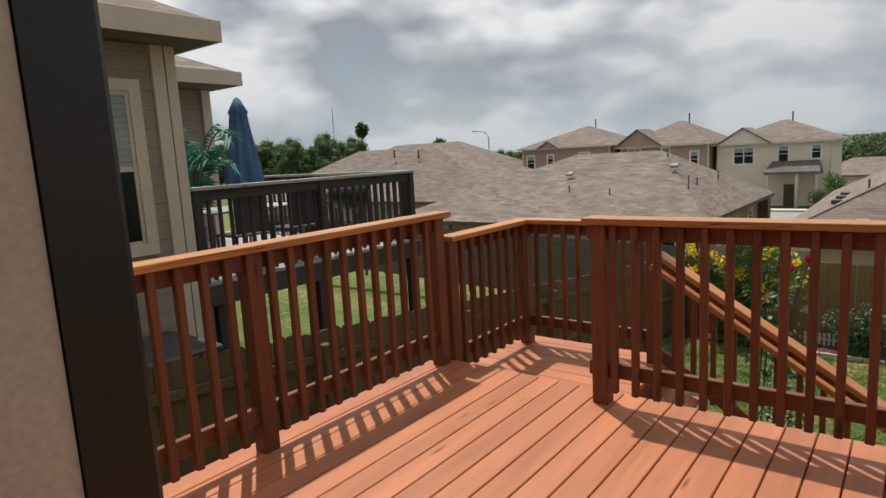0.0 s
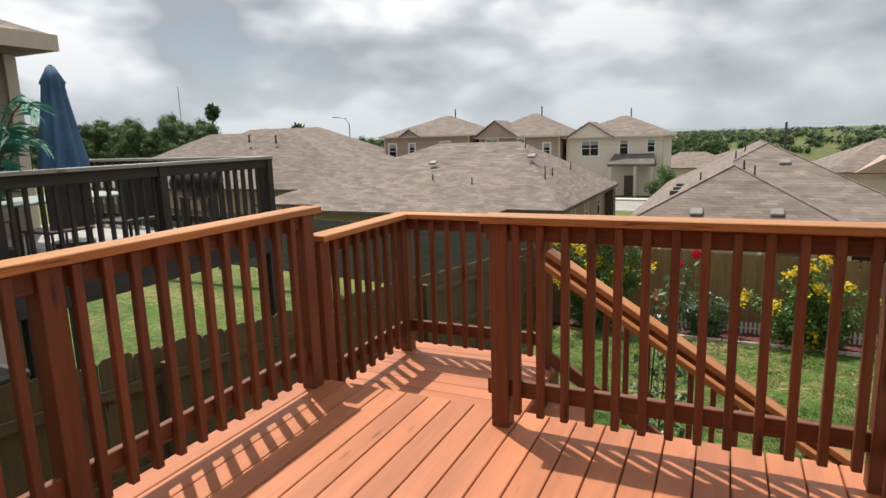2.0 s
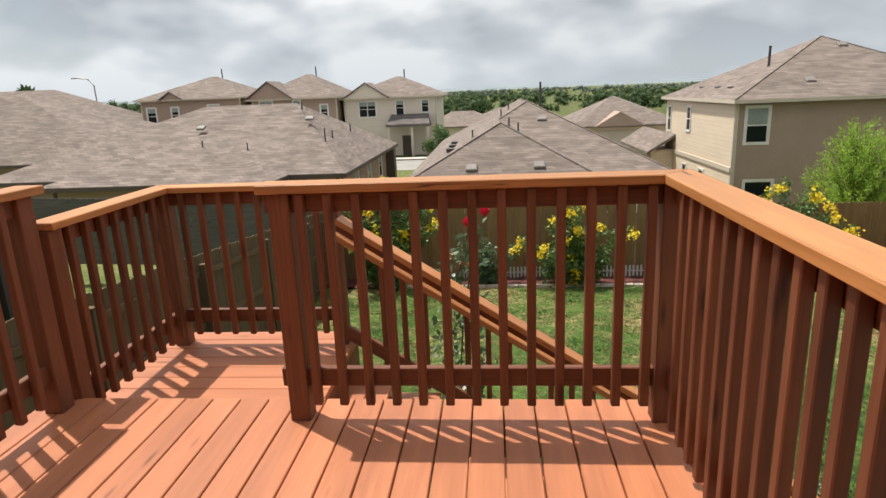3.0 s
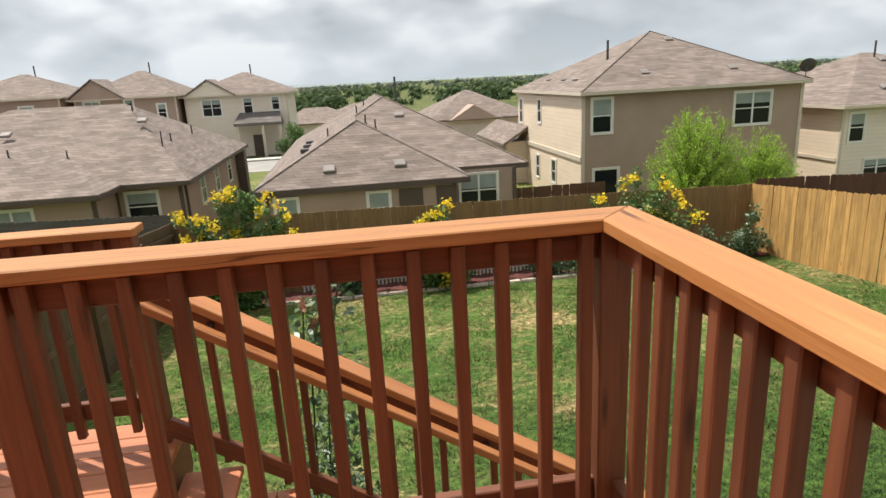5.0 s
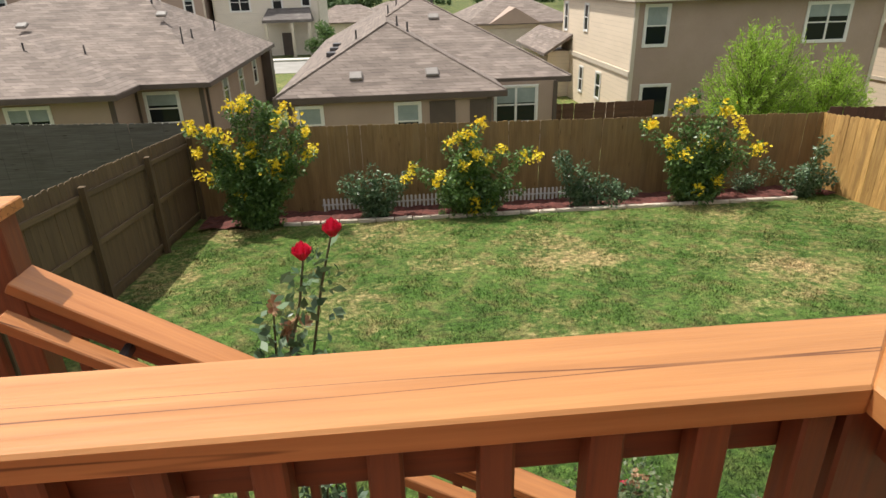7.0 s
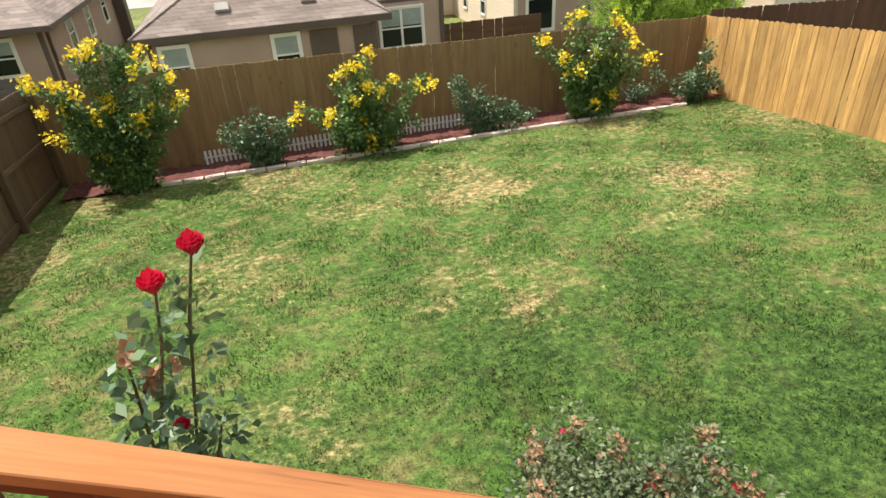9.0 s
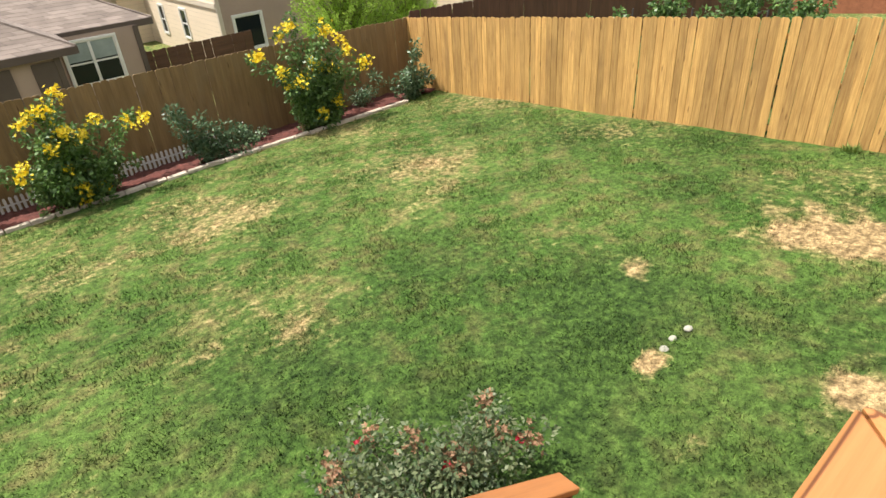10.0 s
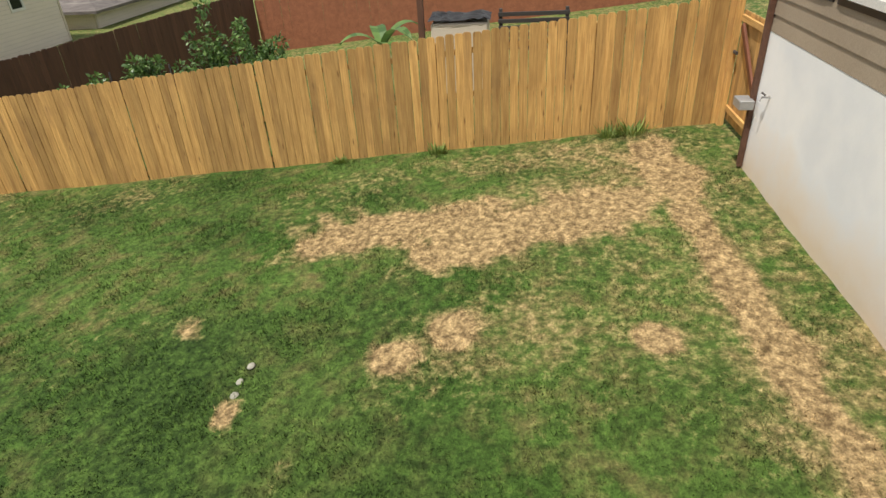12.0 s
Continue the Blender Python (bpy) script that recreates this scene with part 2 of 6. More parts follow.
def turf(name, rough=0.85, fine=True):
    """Lawn: green where it is watered, straw-coloured where the attribute 'dry' is high."""
    m, nt, b = node_material(name)
    at = nt.nodes.new("ShaderNodeAttribute")
    at.attribute_name = "dry"
    vec = coords(nt)
    big, mid, small = noise_node(nt, vec, 0.5, 4), noise_node(nt, vec, 3.5, 5), noise_node(nt, vec, 38.0, 5, 0.75)
    tuft = noise_node(nt, vec, 11.0, 5, 0.7)
    green = ramp_node(nt, big, [(0.35, (0.070, 0.150, 0.022)), (0.65, (0.145, 0.230, 0.048))])
    green = blend(nt, ramp_node(nt, mid, [(0.46, (0, 0, 0)), (0.74, (0.75, 0.75, 0.75))]), green, (0.33, 0.24, 0.105))
    lu = nt.nodes.new("ShaderNodeAttribute")
    lu.attribute_name = "lush"
    deep = ramp_node(nt, tuft, [(0.3, (0.028, 0.072, 0.011)), (0.7, (0.092, 0.160, 0.030))])
    green = blend(nt, lu.outputs["Fac"], green, deep)
    straw = ramp_node(nt, tuft, [(0.3, (0.30, 0.195, 0.085)), (0.7, (0.63, 0.455, 0.225))])
    edge = nt.nodes.new("ShaderNodeMath")
    edge.operation = "MULTIPLY_ADD"
    ragged = nt.nodes.new("ShaderNodeMath")
    ragged.operation = "ADD"
    nt.links.new(tuft, ragged.inputs[0])
    nt.links.new(noise_node(nt, vec, 5.0, 4, 0.6), ragged.inputs[1])
    nt.links.new(ragged.outputs[0], edge.inputs[0])
    edge.inputs[1].default_value = 0.52
    nt.links.new(at.outputs["Fac"], edge.inputs[2])
    col = blend(nt, ramp_node(nt, edge.outputs[0], [(0.70, (0, 0, 0)), (1.04, (1, 1, 1))]), green, straw)
    col = blend(nt, 1.0, col, ramp_node(nt, tuft, [(0.36, (0.50,) * 3), (0.63, (1.16,) * 3)]), "MULTIPLY")
    col = blend(nt, 1.0, col, ramp_node(nt, small, [(0.32, (0.45,) * 3), (0.66, (1.18,) * 3)]), "MULTIPLY")
    if not fine:
        isl = nt.nodes.new("ShaderNodeNewGeometry").outputs["Random Per Island"]
        col = blend(nt, 1.0, col, ramp_node(nt, isl, [(0.0, (0.55,) * 3), (1.0, (1.7,) * 3)]), "MULTIPLY")
    nt.links.new(col, b.inputs["Base Color"])
    b.inputs["Roughness"].default_value = rough
    b.inputs["Specular IOR Level"].default_value = 0.2
    bump(nt, b, small, 0.8, 0.03)
    return m


def window_glass(name):
    m, nt, b = node_material(name)
    b.inputs["Base Color"].default_value = (0.012, 0.016, 0.018, 1)
    b.inputs["Roughness"].default_value = 0.05
    b.inputs["IOR"].default_value = 1.45
    b.inputs["Specular IOR Level"].default_value = 0.3
    vec = coords(nt)
    bump(nt, b, noise_node(nt, vec, 1.5, 2), 0.03, 0.02)
    return m


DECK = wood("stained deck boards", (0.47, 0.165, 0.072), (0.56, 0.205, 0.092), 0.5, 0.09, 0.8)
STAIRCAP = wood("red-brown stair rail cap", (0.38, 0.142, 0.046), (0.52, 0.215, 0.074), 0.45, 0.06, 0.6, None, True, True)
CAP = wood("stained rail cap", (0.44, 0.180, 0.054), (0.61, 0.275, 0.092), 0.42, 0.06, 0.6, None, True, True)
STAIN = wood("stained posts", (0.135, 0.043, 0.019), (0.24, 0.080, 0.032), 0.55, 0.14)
# Sun and shade are put into the fence cedar: gold lit, browns unlit.
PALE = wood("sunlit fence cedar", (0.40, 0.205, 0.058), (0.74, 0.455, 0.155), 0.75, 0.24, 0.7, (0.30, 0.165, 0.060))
CEDAR = wood("old shaded fence cedar", (0.21, 0.125, 0.050), (0.31, 0.20, 0.085), 0.8, 0.07, 0.7, (0.22, 0.15, 0.075))
# Darker again for the shade on the left fence's near side.
SHADECEDAR = wood("brown shade-darkened fence wood", (0.095, 0.060, 0.028), (0.165, 0.108, 0.050), 0.8, 0.12, 0.7)
GREYWOOD = wood("grey weathered wood", (0.080, 0.073, 0.065), (0.15, 0.138, 0.124), 0.85, 0.2, 0.7)
# Glare on the neighbour's deck and rail cap is put into this pale wood.
GLAREWOOD = wood("glare-lightened deck wood", (0.34, 0.325, 0.30), (0.50, 0.48, 0.45), 0.6, 0.12, 0.7)
DARKWOOD = wood("dark weathered wood", (0.030, 0.026, 0.023), (0.070, 0.060, 0.053), 0.7, 0.2, 0.7)
REDWOOD = wood("red stained fence", (0.22, 0.075, 0.035), (0.36, 0.135, 0.065), 0.75, 0.14, 0.7)
BROWNWOOD = wood("brown stained fence", (0.085, 0.040, 0.024), (0.15, 0.07, 0.04), 0.75, 0.14, 0.7)
TAUPE = siding("taupe lap siding", (0.30, 0.25, 0.195))
TAN = siding("tan lap siding lightened for sun", (0.72, 0.595, 0.45))
CREAM = siding("cream lap siding", (0.76, 0.67, 0.57))
STUCCO = mottled("taupe wall paint", (0.37, 0.268, 0.213), (0.415, 0.305, 0.245), 1.0, 60, 0.85)
HOMESIDE = mottled("painted siding board", (0.33, 0.26, 0.185), (0.38, 0.305, 0.22), 1.5, 60, 0.7, 0.15, 0.06)
TRIM = mottled("cream trim paint", (0.58, 0.50, 0.40), (0.64, 0.56, 0.45), 2, 60, 0.6)
WHITE = mottled("white frame paint", (0.72, 0.70, 0.66), (0.80, 0.78, 0.74), 2, 60, 0.5)
DARKTRIM = mottled("dark brown trim", (0.085, 0.06, 0.05), (0.11, 0.08, 0.065), 2, 60, 0.6)
BLACK = mottled("black painted frame", (0.012, 0.011, 0.011), (0.022, 0.02, 0.019), 4, 60, 0.4, 0.1)
ROOF = shingle("brown asphalt shingles", (0.175, 0.137, 0.115), (0.265, 0.212, 0.180))
ROOF2 = shingle("grey brown shingles", (0.125, 0.108, 0.10), (0.20, 0.175, 0.16))
GLASS = window_glass("dark window glass")
BLIND = mottled("pale blind", (0.24, 0.29, 0.27), (0.34, 0.38, 0.36), 2, 50, 0.6)
METAL = mottled("galvanised vent metal", (0.34, 0.33, 0.32), (0.46, 0.45, 0.43), 5, 60, 0.5, 0.1, 0, 0.5)
VENT = mottled("taupe vent metal", (0.20, 0.175, 0.155), (0.27, 0.24, 0.215), 5, 60, 0.6, 0.1)
DARKMETAL = mottled("dark pipe metal", (0.05, 0.045, 0.045), (0.08, 0.07, 0.07), 5, 60, 0.5, 0.1)
CONCRETE = mottled("pale concrete", (0.50, 0.47, 0.42), (0.62, 0.59, 0.54), 1.0, 30, 0.9)
EDGING = mottled("pale edging stone", (0.46, 0.38, 0.30), (0.60, 0.51, 0.42), 4, 40, 0.85, 0.4, 0.12)
MULCH = mottled("red bark mulch", (0.055, 0.016, 0.012), (0.15, 0.044, 0.032), 9, 35, 0.95, 1.0)
TURF, BLADES = turf("lawn turf"), turf("grass blades", 0.7, False)
FLOWERGREEN = leafy("bush leaves", (0.050, 0.115, 0.026), (0.175, 0.285, 0.075), 0.42)
ROSEGREEN = leafy("rose leaves", (0.040, 0.095, 0.038), (0.170, 0.245, 0.125), 0.4)
ROSEDRY = leafy("thin rose leaves", (0.045, 0.085, 0.032), (0.20, 0.23, 0.11))
LIME = leafy("lime tree leaves", (0.26, 0.42, 0.04), (0.46, 0.62, 0.11), 0.6, 0.5)
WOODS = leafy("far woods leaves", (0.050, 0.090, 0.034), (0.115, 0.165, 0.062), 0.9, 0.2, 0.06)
# Aerial haze is tinted into these paler, greyer leaves.
HAZEWOODS = leafy("haze-tinted woods leaves", (0.115, 0.150, 0.120), (0.165, 0.200, 0.155), 0.95, 0.1, 0.02)
YELLOW = leafy("yellow blossoms", (0.86, 0.58, 0.015), (0.95, 0.80, 0.05), 0.6, 0.3)
RED = leafy("red rose petals", (0.55, 0.008, 0.03), (0.75, 0.03, 0.09), 0.5, 0.3)
FADED = leafy("faded blossoms", (0.26, 0.12, 0.06), (0.42, 0.26, 0.15), 0.7, 0.2)
STEM = mottled("green brown stems", (0.07, 0.07, 0.03), (0.13, 0.11, 0.05), 6, 40, 0.8)
BARK = mottled("bark", (0.09, 0.07, 0.05), (0.16, 0.13, 0.10), 6, 40, 0.9, 0.6)
BLUE = mottled("blue canvas", (0.05, 0.11, 0.21), (0.085, 0.17, 0.30), 3, 60, 0.8)
PALM = leafy("artificial palm leaves", (0.012, 0.12, 0.08), (0.05, 0.24, 0.16), 0.65, 0.15)


def plaster():
    """White render on the house base, earth-stained in its lowest half metre."""
    m, nt, b = node_material("white base render")
    vec = coords(nt)
    big, small = noise_node(nt, vec, 1.3, 5), noise_node(nt, vec, 45, 3)
    sep = nt.nodes.new("ShaderNodeSeparateXYZ")
    nt.links.new(vec, sep.inputs[0])
    h = nt.nodes.new("ShaderNodeMath")
    h.operation = "MULTIPLY_ADD"
    nt.links.new(big, h.inputs[0])
    h.inputs[1].default_value = -1.0
    nt.links.new(sep.outputs[2], h.inputs[2])
    base = ramp_node(nt, big, [(0.35, (0.80, 0.81, 0.82)), (0.65, (0.90, 0.895, 0.88))])
    mr = nt.nodes.new("ShaderNodeMapRange")
    mr.inputs["From Min"].default_value, mr.inputs["From Max"].default_value = -2.3, -1.55
    mr.inputs["To Min"].default_value, mr.inputs["To Max"].default_value = 0.75, 0.0
    nt.links.new(h.outputs[0], mr.inputs[0])
    nt.links.new(blend(nt, mr.outputs[0], base, (0.70, 0.52, 0.33)), b.inputs["Base Color"])
    b.inputs["Roughness"].default_value = 0.9
    bump(nt, b, small, 0.25, 0.005)
    return m


PLASTER = plaster()


# ---- building helpers ----
def mesh_of(name, bm, material, smooth=False):
    me = bpy.data.meshes.new(name)
    bm.normal_update()
    bm.to_mesh(me)
    bm.free()
    me.materials.append(material)
    if smooth:
        for p in me.polygons:
            p.use_smooth = True
    return me


WORLD = {}


def thing(name, at, label, category, group="", kind=""):
    e = new(name)
    e.matrix_basis = Matrix.Translation(at)
    WORLD[e] = e.matrix_basis.copy()
    return tagged(e, label, category, group, kind)


def place(name, me, m, parent=None, label=""):
    ob = new(name, me)
    ob.matrix_basis = m
    WORLD[ob] = m.copy()
    if parent:
        ob.parent = parent
        ob.matrix_parent_inverse = WORLD[parent].inverted()
    if label:
        ob["label"] = label
    return ob


def part(name, bm, material, parent=None, label="", smooth=False):
    return place(name, mesh_of(name, bm, material, smooth), Matrix(), parent, label)


def box(bm, x0, x1, y0, y1, z0, z1, bevel=0.0):
    r = bmesh.ops.create_cube(bm, size=1)
    vs = r["verts"]
    bmesh.ops.scale(bm, vec=(x1 - x0, y1 - y0, z1 - z0), verts=vs)
    bmesh.ops.translate(bm, vec=((x0 + x1) / 2, (y0 + y1) / 2, (z0 + z1) / 2), verts=vs)
    if bevel:
        es = {e for v in vs for e in v.link_edges}
        bmesh.ops.bevel(bm, geom=list(es), offset=bevel, segments=1, affect="EDGES")
    return bm


def prism(bm, poly, z0, z1):
    lo = [bm.verts.new((x, y, z0)) for x, y in poly]
    hi = [bm.verts.new((x, y, z1)) for x, y in poly]
    bm.faces.new(lo[::-1])
    bm.faces.new(hi)
    for i in range(len(poly)):
        j = (i + 1) % len(poly)
        bm.faces.new((lo[i], lo[j], hi[j], hi[i]))
    return bm


def tube(bm, pts, radii, sides=6):
    """A round stem through points."""
    rings = []
    for i, p in enumerate(pts):
        p = Vector(p)
        d = (Vector(pts[min(i + 1, len(pts) - 1)]) - Vector(pts[max(i - 1, 0)])).normalized()
        a = d.orthogonal().normalized()
        c = d.cross(a)
        r = radii[i] if isinstance(radii, (list, tuple)) else radii
        rings.append([bm.verts.new(p + r * (math.cos(k * math.tau / sides) * a + math.sin(k * math.tau / sides) * c)) for k in range(sides)])
    for u, v in zip(rings, rings[1:]):
        for k in range(sides):
            bm.faces.new((u[k], u[(k + 1) % sides], v[(k + 1) % sides], v[k]))
    bm.faces.new(rings[0][::-1])
    bm.faces.new(rings[-1])
    return bm


BEAMS = {}


def beam(name, p0, p1, width, height, material, parent=None, m0=0.0, m1=0.0, up=(0, 0, 1), label=""):
    """A bevelled board from p0 to p1; m0, m1: how far its ends are cut askew towards its left."""
    p0, p1 = Vector(p0), Vector(p1)
    x = (p1 - p0).normalized()
    up = Vector(up) if abs(x.dot(Vector(up))) < 0.99 else Vector((0, 1, 0))
    y = up.cross(x).normalized()
    z = x.cross(y)
    L = (p1 - p0).length
    key = (round(L, 3), width, height, material.name, m0, m1)
    if key not in BEAMS:
        bm = box(bmesh.new(), -L / 2, L / 2, -width / 2, width / 2, -height / 2, height / 2)
        for v in bm.verts:
            s = v.co.y / (width / 2)
            v.co.x += (m0 if v.co.x < 0 else m1) * s
        bmesh.ops.bevel(bm, geom=bm.edges[:], offset=min(0.004, width * 0.12, height * 0.12), segments=1, affect="EDGES")
        BEAMS[key] = mesh_of(name, bm, material)
    m = Matrix((x, y, z)).transposed().to_4x4()
    m.translation = (p0 + p1) / 2
    return place(name, BEAMS[key], m, parent, label)


def ground_z(y):
    if y < -8:
        return -1.12
    if y < 16.4:
        return -1.88 - 0.095 * y
    if y < 24:
        return -3.438 - (y - 16.4) * 0.13
    return -4.43 - min(y - 24, 60) * 0.012


# ---- ground and lawn ----
BARE = [(7.05, 4.55, 0.48, 0.85, 0.15), (6.85, 3.2, 0.62, 0.75, 0.0), (7.1, 1.75, 0.48, 0.62, 0.2), (4.51, 3.72, 0.17, 0.16, 0.4), (4.92, 3.20, 0.22, 0.17, 0.2), (4.62, 1.32, 0.15, 0.17, 0.2),
        (3.78, 5.12, 0.17, 0.11, 0.0), (5.3, 0.42, 2.3, 0.15, 0.06), (8.3, 0.5, 0.9, 0.25, 0.1), (9.1, 2.6, 0.35, 1.6, 0.0),
        (5.05, 6.1, 0.26, 0.11, 0.6), (-0.75, 7.4, 0.5, 0.25, 0.4), (-3.6, 14.7, 0.5, 0.6, 0.0), (3.4, 0.6, 0.4, 0.25, 0.0), (5.0, 9.7, 0.8, 0.25, 0.3), (6.6, 10.9, 0.8, 0.3, 0.0),
        (0.9, 8.6, 0.3, 0.15, 0.0), (2.0, 8.3, 0.25, 0.13, 0.4), (0.6, 12.0, 0.6, 0.3, 0.0), (-0.4, 6.9, 0.35, 0.2, 0.0), (4.8, 5.6, 0.12, 0.1, 0.0), (3.1, 4.4, 0.25, 0.1, 0.3), (2.6, 11.8, 0.7, 0.3, 0.0)]
RNG = np.random.default_rng(4)


def dryness(x, y):
    x, y = np.asarray(x, float), np.asarray(y, float)
    d = np.zeros_like(x)
    for k, (cx, cy, rx, ry, turn) in enumerate(BARE):
        c, s = math.cos(turn), math.sin(turn)
        u, v = ((x - cx) * c + (y - cy) * s) / rx, (-(x - cx) * s + (y - cy) * c) / ry
        wob = 0.16 * np.sin(5 * x + 3 * y + k) + 0.12 * np.sin(11 * y - 7 * x + 2 * k)
        weight = 0.58 if k < 7 else 0.46 if k in (7, 8) else 0.30 if k == 10 else 0.14
        d = np.maximum(d, weight * np.clip(1.75 - np.hypot(u, v) - 1.4 * wob, 0, 1))
    # thin, straw-mixed turf towards the house and at random
    d += 0.15 * np.clip((4.2 - y) / 3.0, 0, 1) * np.clip((x - 2.6) / 2, 0, 1)
    d += 0.07 * np.clip((y - 8.5) / 4.0, 0, 1)
    d -= 0.10 * np.exp(-(((x - 4.3) / 2.6) ** 2 + ((y - 6.0) / 2.2) ** 2))
    d += 0.07
    d += 0.15 * np.clip(np.sin(1.3 * x + 0.6 * y) * np.sin(0.9 * y - 0.5 * x + 1.0) + 0.15 * np.sin(4 * x) * np.sin(3.3 * y), 0, 1)
    d = np.where((x > 10.4) | (y > 16.6), 0.22, d)
    return np.clip(d, 0, 1)


def lushness(x, y):
    """Where the turf grows thick and deep green."""
    q = 0.85 * np.exp(-(((x - 3.7) / 2.2) ** 2 + ((y - 5.6) / 2.8) ** 2)) + 0.7 * np.exp(-(((x - 8.6) / 1.3) ** 2 + ((y - 8.5) / 4.0) ** 2))
    q += 0.5 * np.exp(-(((x - 0.9) / 2.2) ** 2 + ((y - 6.6) / 2.6) ** 2))
    q += 0.35 * np.sin(0.8 * x + 1.7 * y) * np.sin(1.5 * x - 0.9 * y)
    q = np.where(y > 50, 1.0, q)
    return np.clip(q, 0, 1)


def ground():
    xs = np.concatenate([[-3000, -1200, -500, -200, -90, -45, -25, -15, -10, -7], np.arange(-5, 10.4, 0.13), [11, 13, 16, 21, 30, 50, 90, 200, 500, 1200, 3000]])
    ys = np.concatenate([[-60, -30, -12, -8, -4, -2], np.arange(-0.9, 16.6, 0.13), [18, 20, 22, 24, 27, 31, 36, 45, 60, 84, 120, 200, 400, 800, 1600, 3500]])
    X, Y = np.meshgrid(xs, ys)
    Z = np.vectorize(ground_z)(Y)
    near = (X > -5) & (X < 10.4) & (Y > -0.9) & (Y < 16.6)
    Z = Z + np.where(near, 0.02 * np.sin(2.1 * X + 0.7) * np.sin(1.7 * Y) + 0.008 * np.sin(9 * X) * np.sin(8 * Y + 1), 0)
    Z = np.where(Y > 1000, Z + (Y - 1000) * 0.003, Z)
    nx, ny = len(xs), len(ys)
    i = np.arange(ny - 1)[:, None] * nx + np.arange(nx - 1)[None, :]
    faces = np.stack([i, i + 1, i + nx + 1, i + nx], -1).reshape(-1, 4)
    me = bpy.data.meshes.new("ground")
    me.from_pydata(np.stack([X, Y, Z], -1).reshape(-1, 3).tolist(), [], faces.tolist())
    me.materials.append(TURF)
    a = me.attributes.new("dry", "FLOAT", "POINT")
    a.data.foreach_set("value", dryness(X, Y).ravel())
    a = me.attributes.new("lush", "FLOAT", "POINT")
    a.data.foreach_set("value", lushness(X, Y).ravel())
    ob = new("ground", me)
    return tagged(ob, "sloping green lawn with straw-coloured dry patches", "lawn", kind="structure")


ground()


def grass():
    """Short mown blades over the yard, thinner on the bare patches."""
    n = 330000
    x, y = RNG.uniform(-4.55, 9.8, n), RNG.uniform(-0.35, 15.05, n)
    dry = dryness(x, y)
    keep = RNG.uniform(0, 1, n) > dry * 0.8
    keep &= ~((x < 0.5) & (y < 3.2))
    x, y, dry = x[keep], y[keep], dry[keep]
    n = len(x)
    z = -1.88 - 0.095 * y + 0.02 * np.sin(2.1 * x + 0.7) * np.sin(1.7 * y) - 0.006
    h = RNG.uniform(0.02, 0.06, n) * (1 - 0.5 * dry)
    clump = 0.75 + 0.5 * np.clip(np.sin(3.1 * x + y) * np.sin(2.7 * y - x), -0.5, 1)
    h *= clump
    a = RNG.uniform(0, math.tau, n)
    w = RNG.uniform(0.004, 0.009, n)
    lean = RNG.uniform(0.2, 1.3, n) * h
    la = RNG.uniform(0, math.tau, n)
    P = np.empty((n, 3, 3))
    P[:, 0] = np.stack([x - w * np.cos(a), y - w * np.sin(a), z], -1)
    P[:, 1] = np.stack([x + w * np.cos(a), y + w * np.sin(a), z], -1)
    P[:, 2] = np.stack([x + lean * np.cos(la), y + lean * np.sin(la), z + h], -1)
    me = bpy.data.meshes.new("grass")
    me.vertices.add(3 * n)
    me.vertices.foreach_set("co", P.ravel())
    me.loops.add(3 * n)
    me.loops.foreach_set("vertex_index", np.arange(3 * n))
    me.polygons.add(n)
    me.polygons.foreach_set("loop_start", np.arange(0, 3 * n, 3))
    me.update()
    me.materials.append(BLADES)
    at = me.attributes.new("dry", "FLOAT", "POINT")
    at.data.foreach_set("value", np.repeat(dry, 3))
    at = me.attributes.new("lush", "FLOAT", "POINT")
    at.data.foreach_set("value", np.repeat(lushness(x, y), 3))
    tagged(new("grass", me), "short mown green grass mixed with dry straw", "grass", kind="stuff")


grass()

# ---- own house ----
HY = -0.43


def wall_boards(parent, x0, x1, z0, z1, y, holes, lap=0.19):
    """Lapped siding boards on a wall that faces +y, cut round openings (x0, x1, z0, z1)."""
    z = z0
    k = 0
    while z < z1 - 0.02:
        top = min(z + lap, z1)
        cuts = sorted((a - 0.001, b + 0.001) for a, b, c, d in holes if c < top - 0.01 and d > z + 0.01)
        at = x0
        runs = []
        for a, b in cuts:
            if a > at:
                runs.append((at, a))
            at = max(at, b)
        if at < x1:
            runs.append((at, x1))
        for a, b in runs:
            bm = bmesh.new()
            v = [bm.verts.new(q) for q in ((a, y, z - 0.015), (b, y, z - 0.015), (b, y + 0.024, z - 0.015), (a, y + 0.024, z - 0.015), (a, y, top), (b, y, top), (b, y + 0.008, top), (a, y + 0.008, top))]
            for f in ((0, 3, 2, 1), (4, 5, 6, 7), (3, 7, 6, 2), (0, 1, 5, 4), (0, 4, 7, 3), (1, 2, 6, 5)):
                bm.faces.new([v[j] for j in f])
            part("siding_board", bm, HOMESIDE, parent)
        z += lap
        k += 1


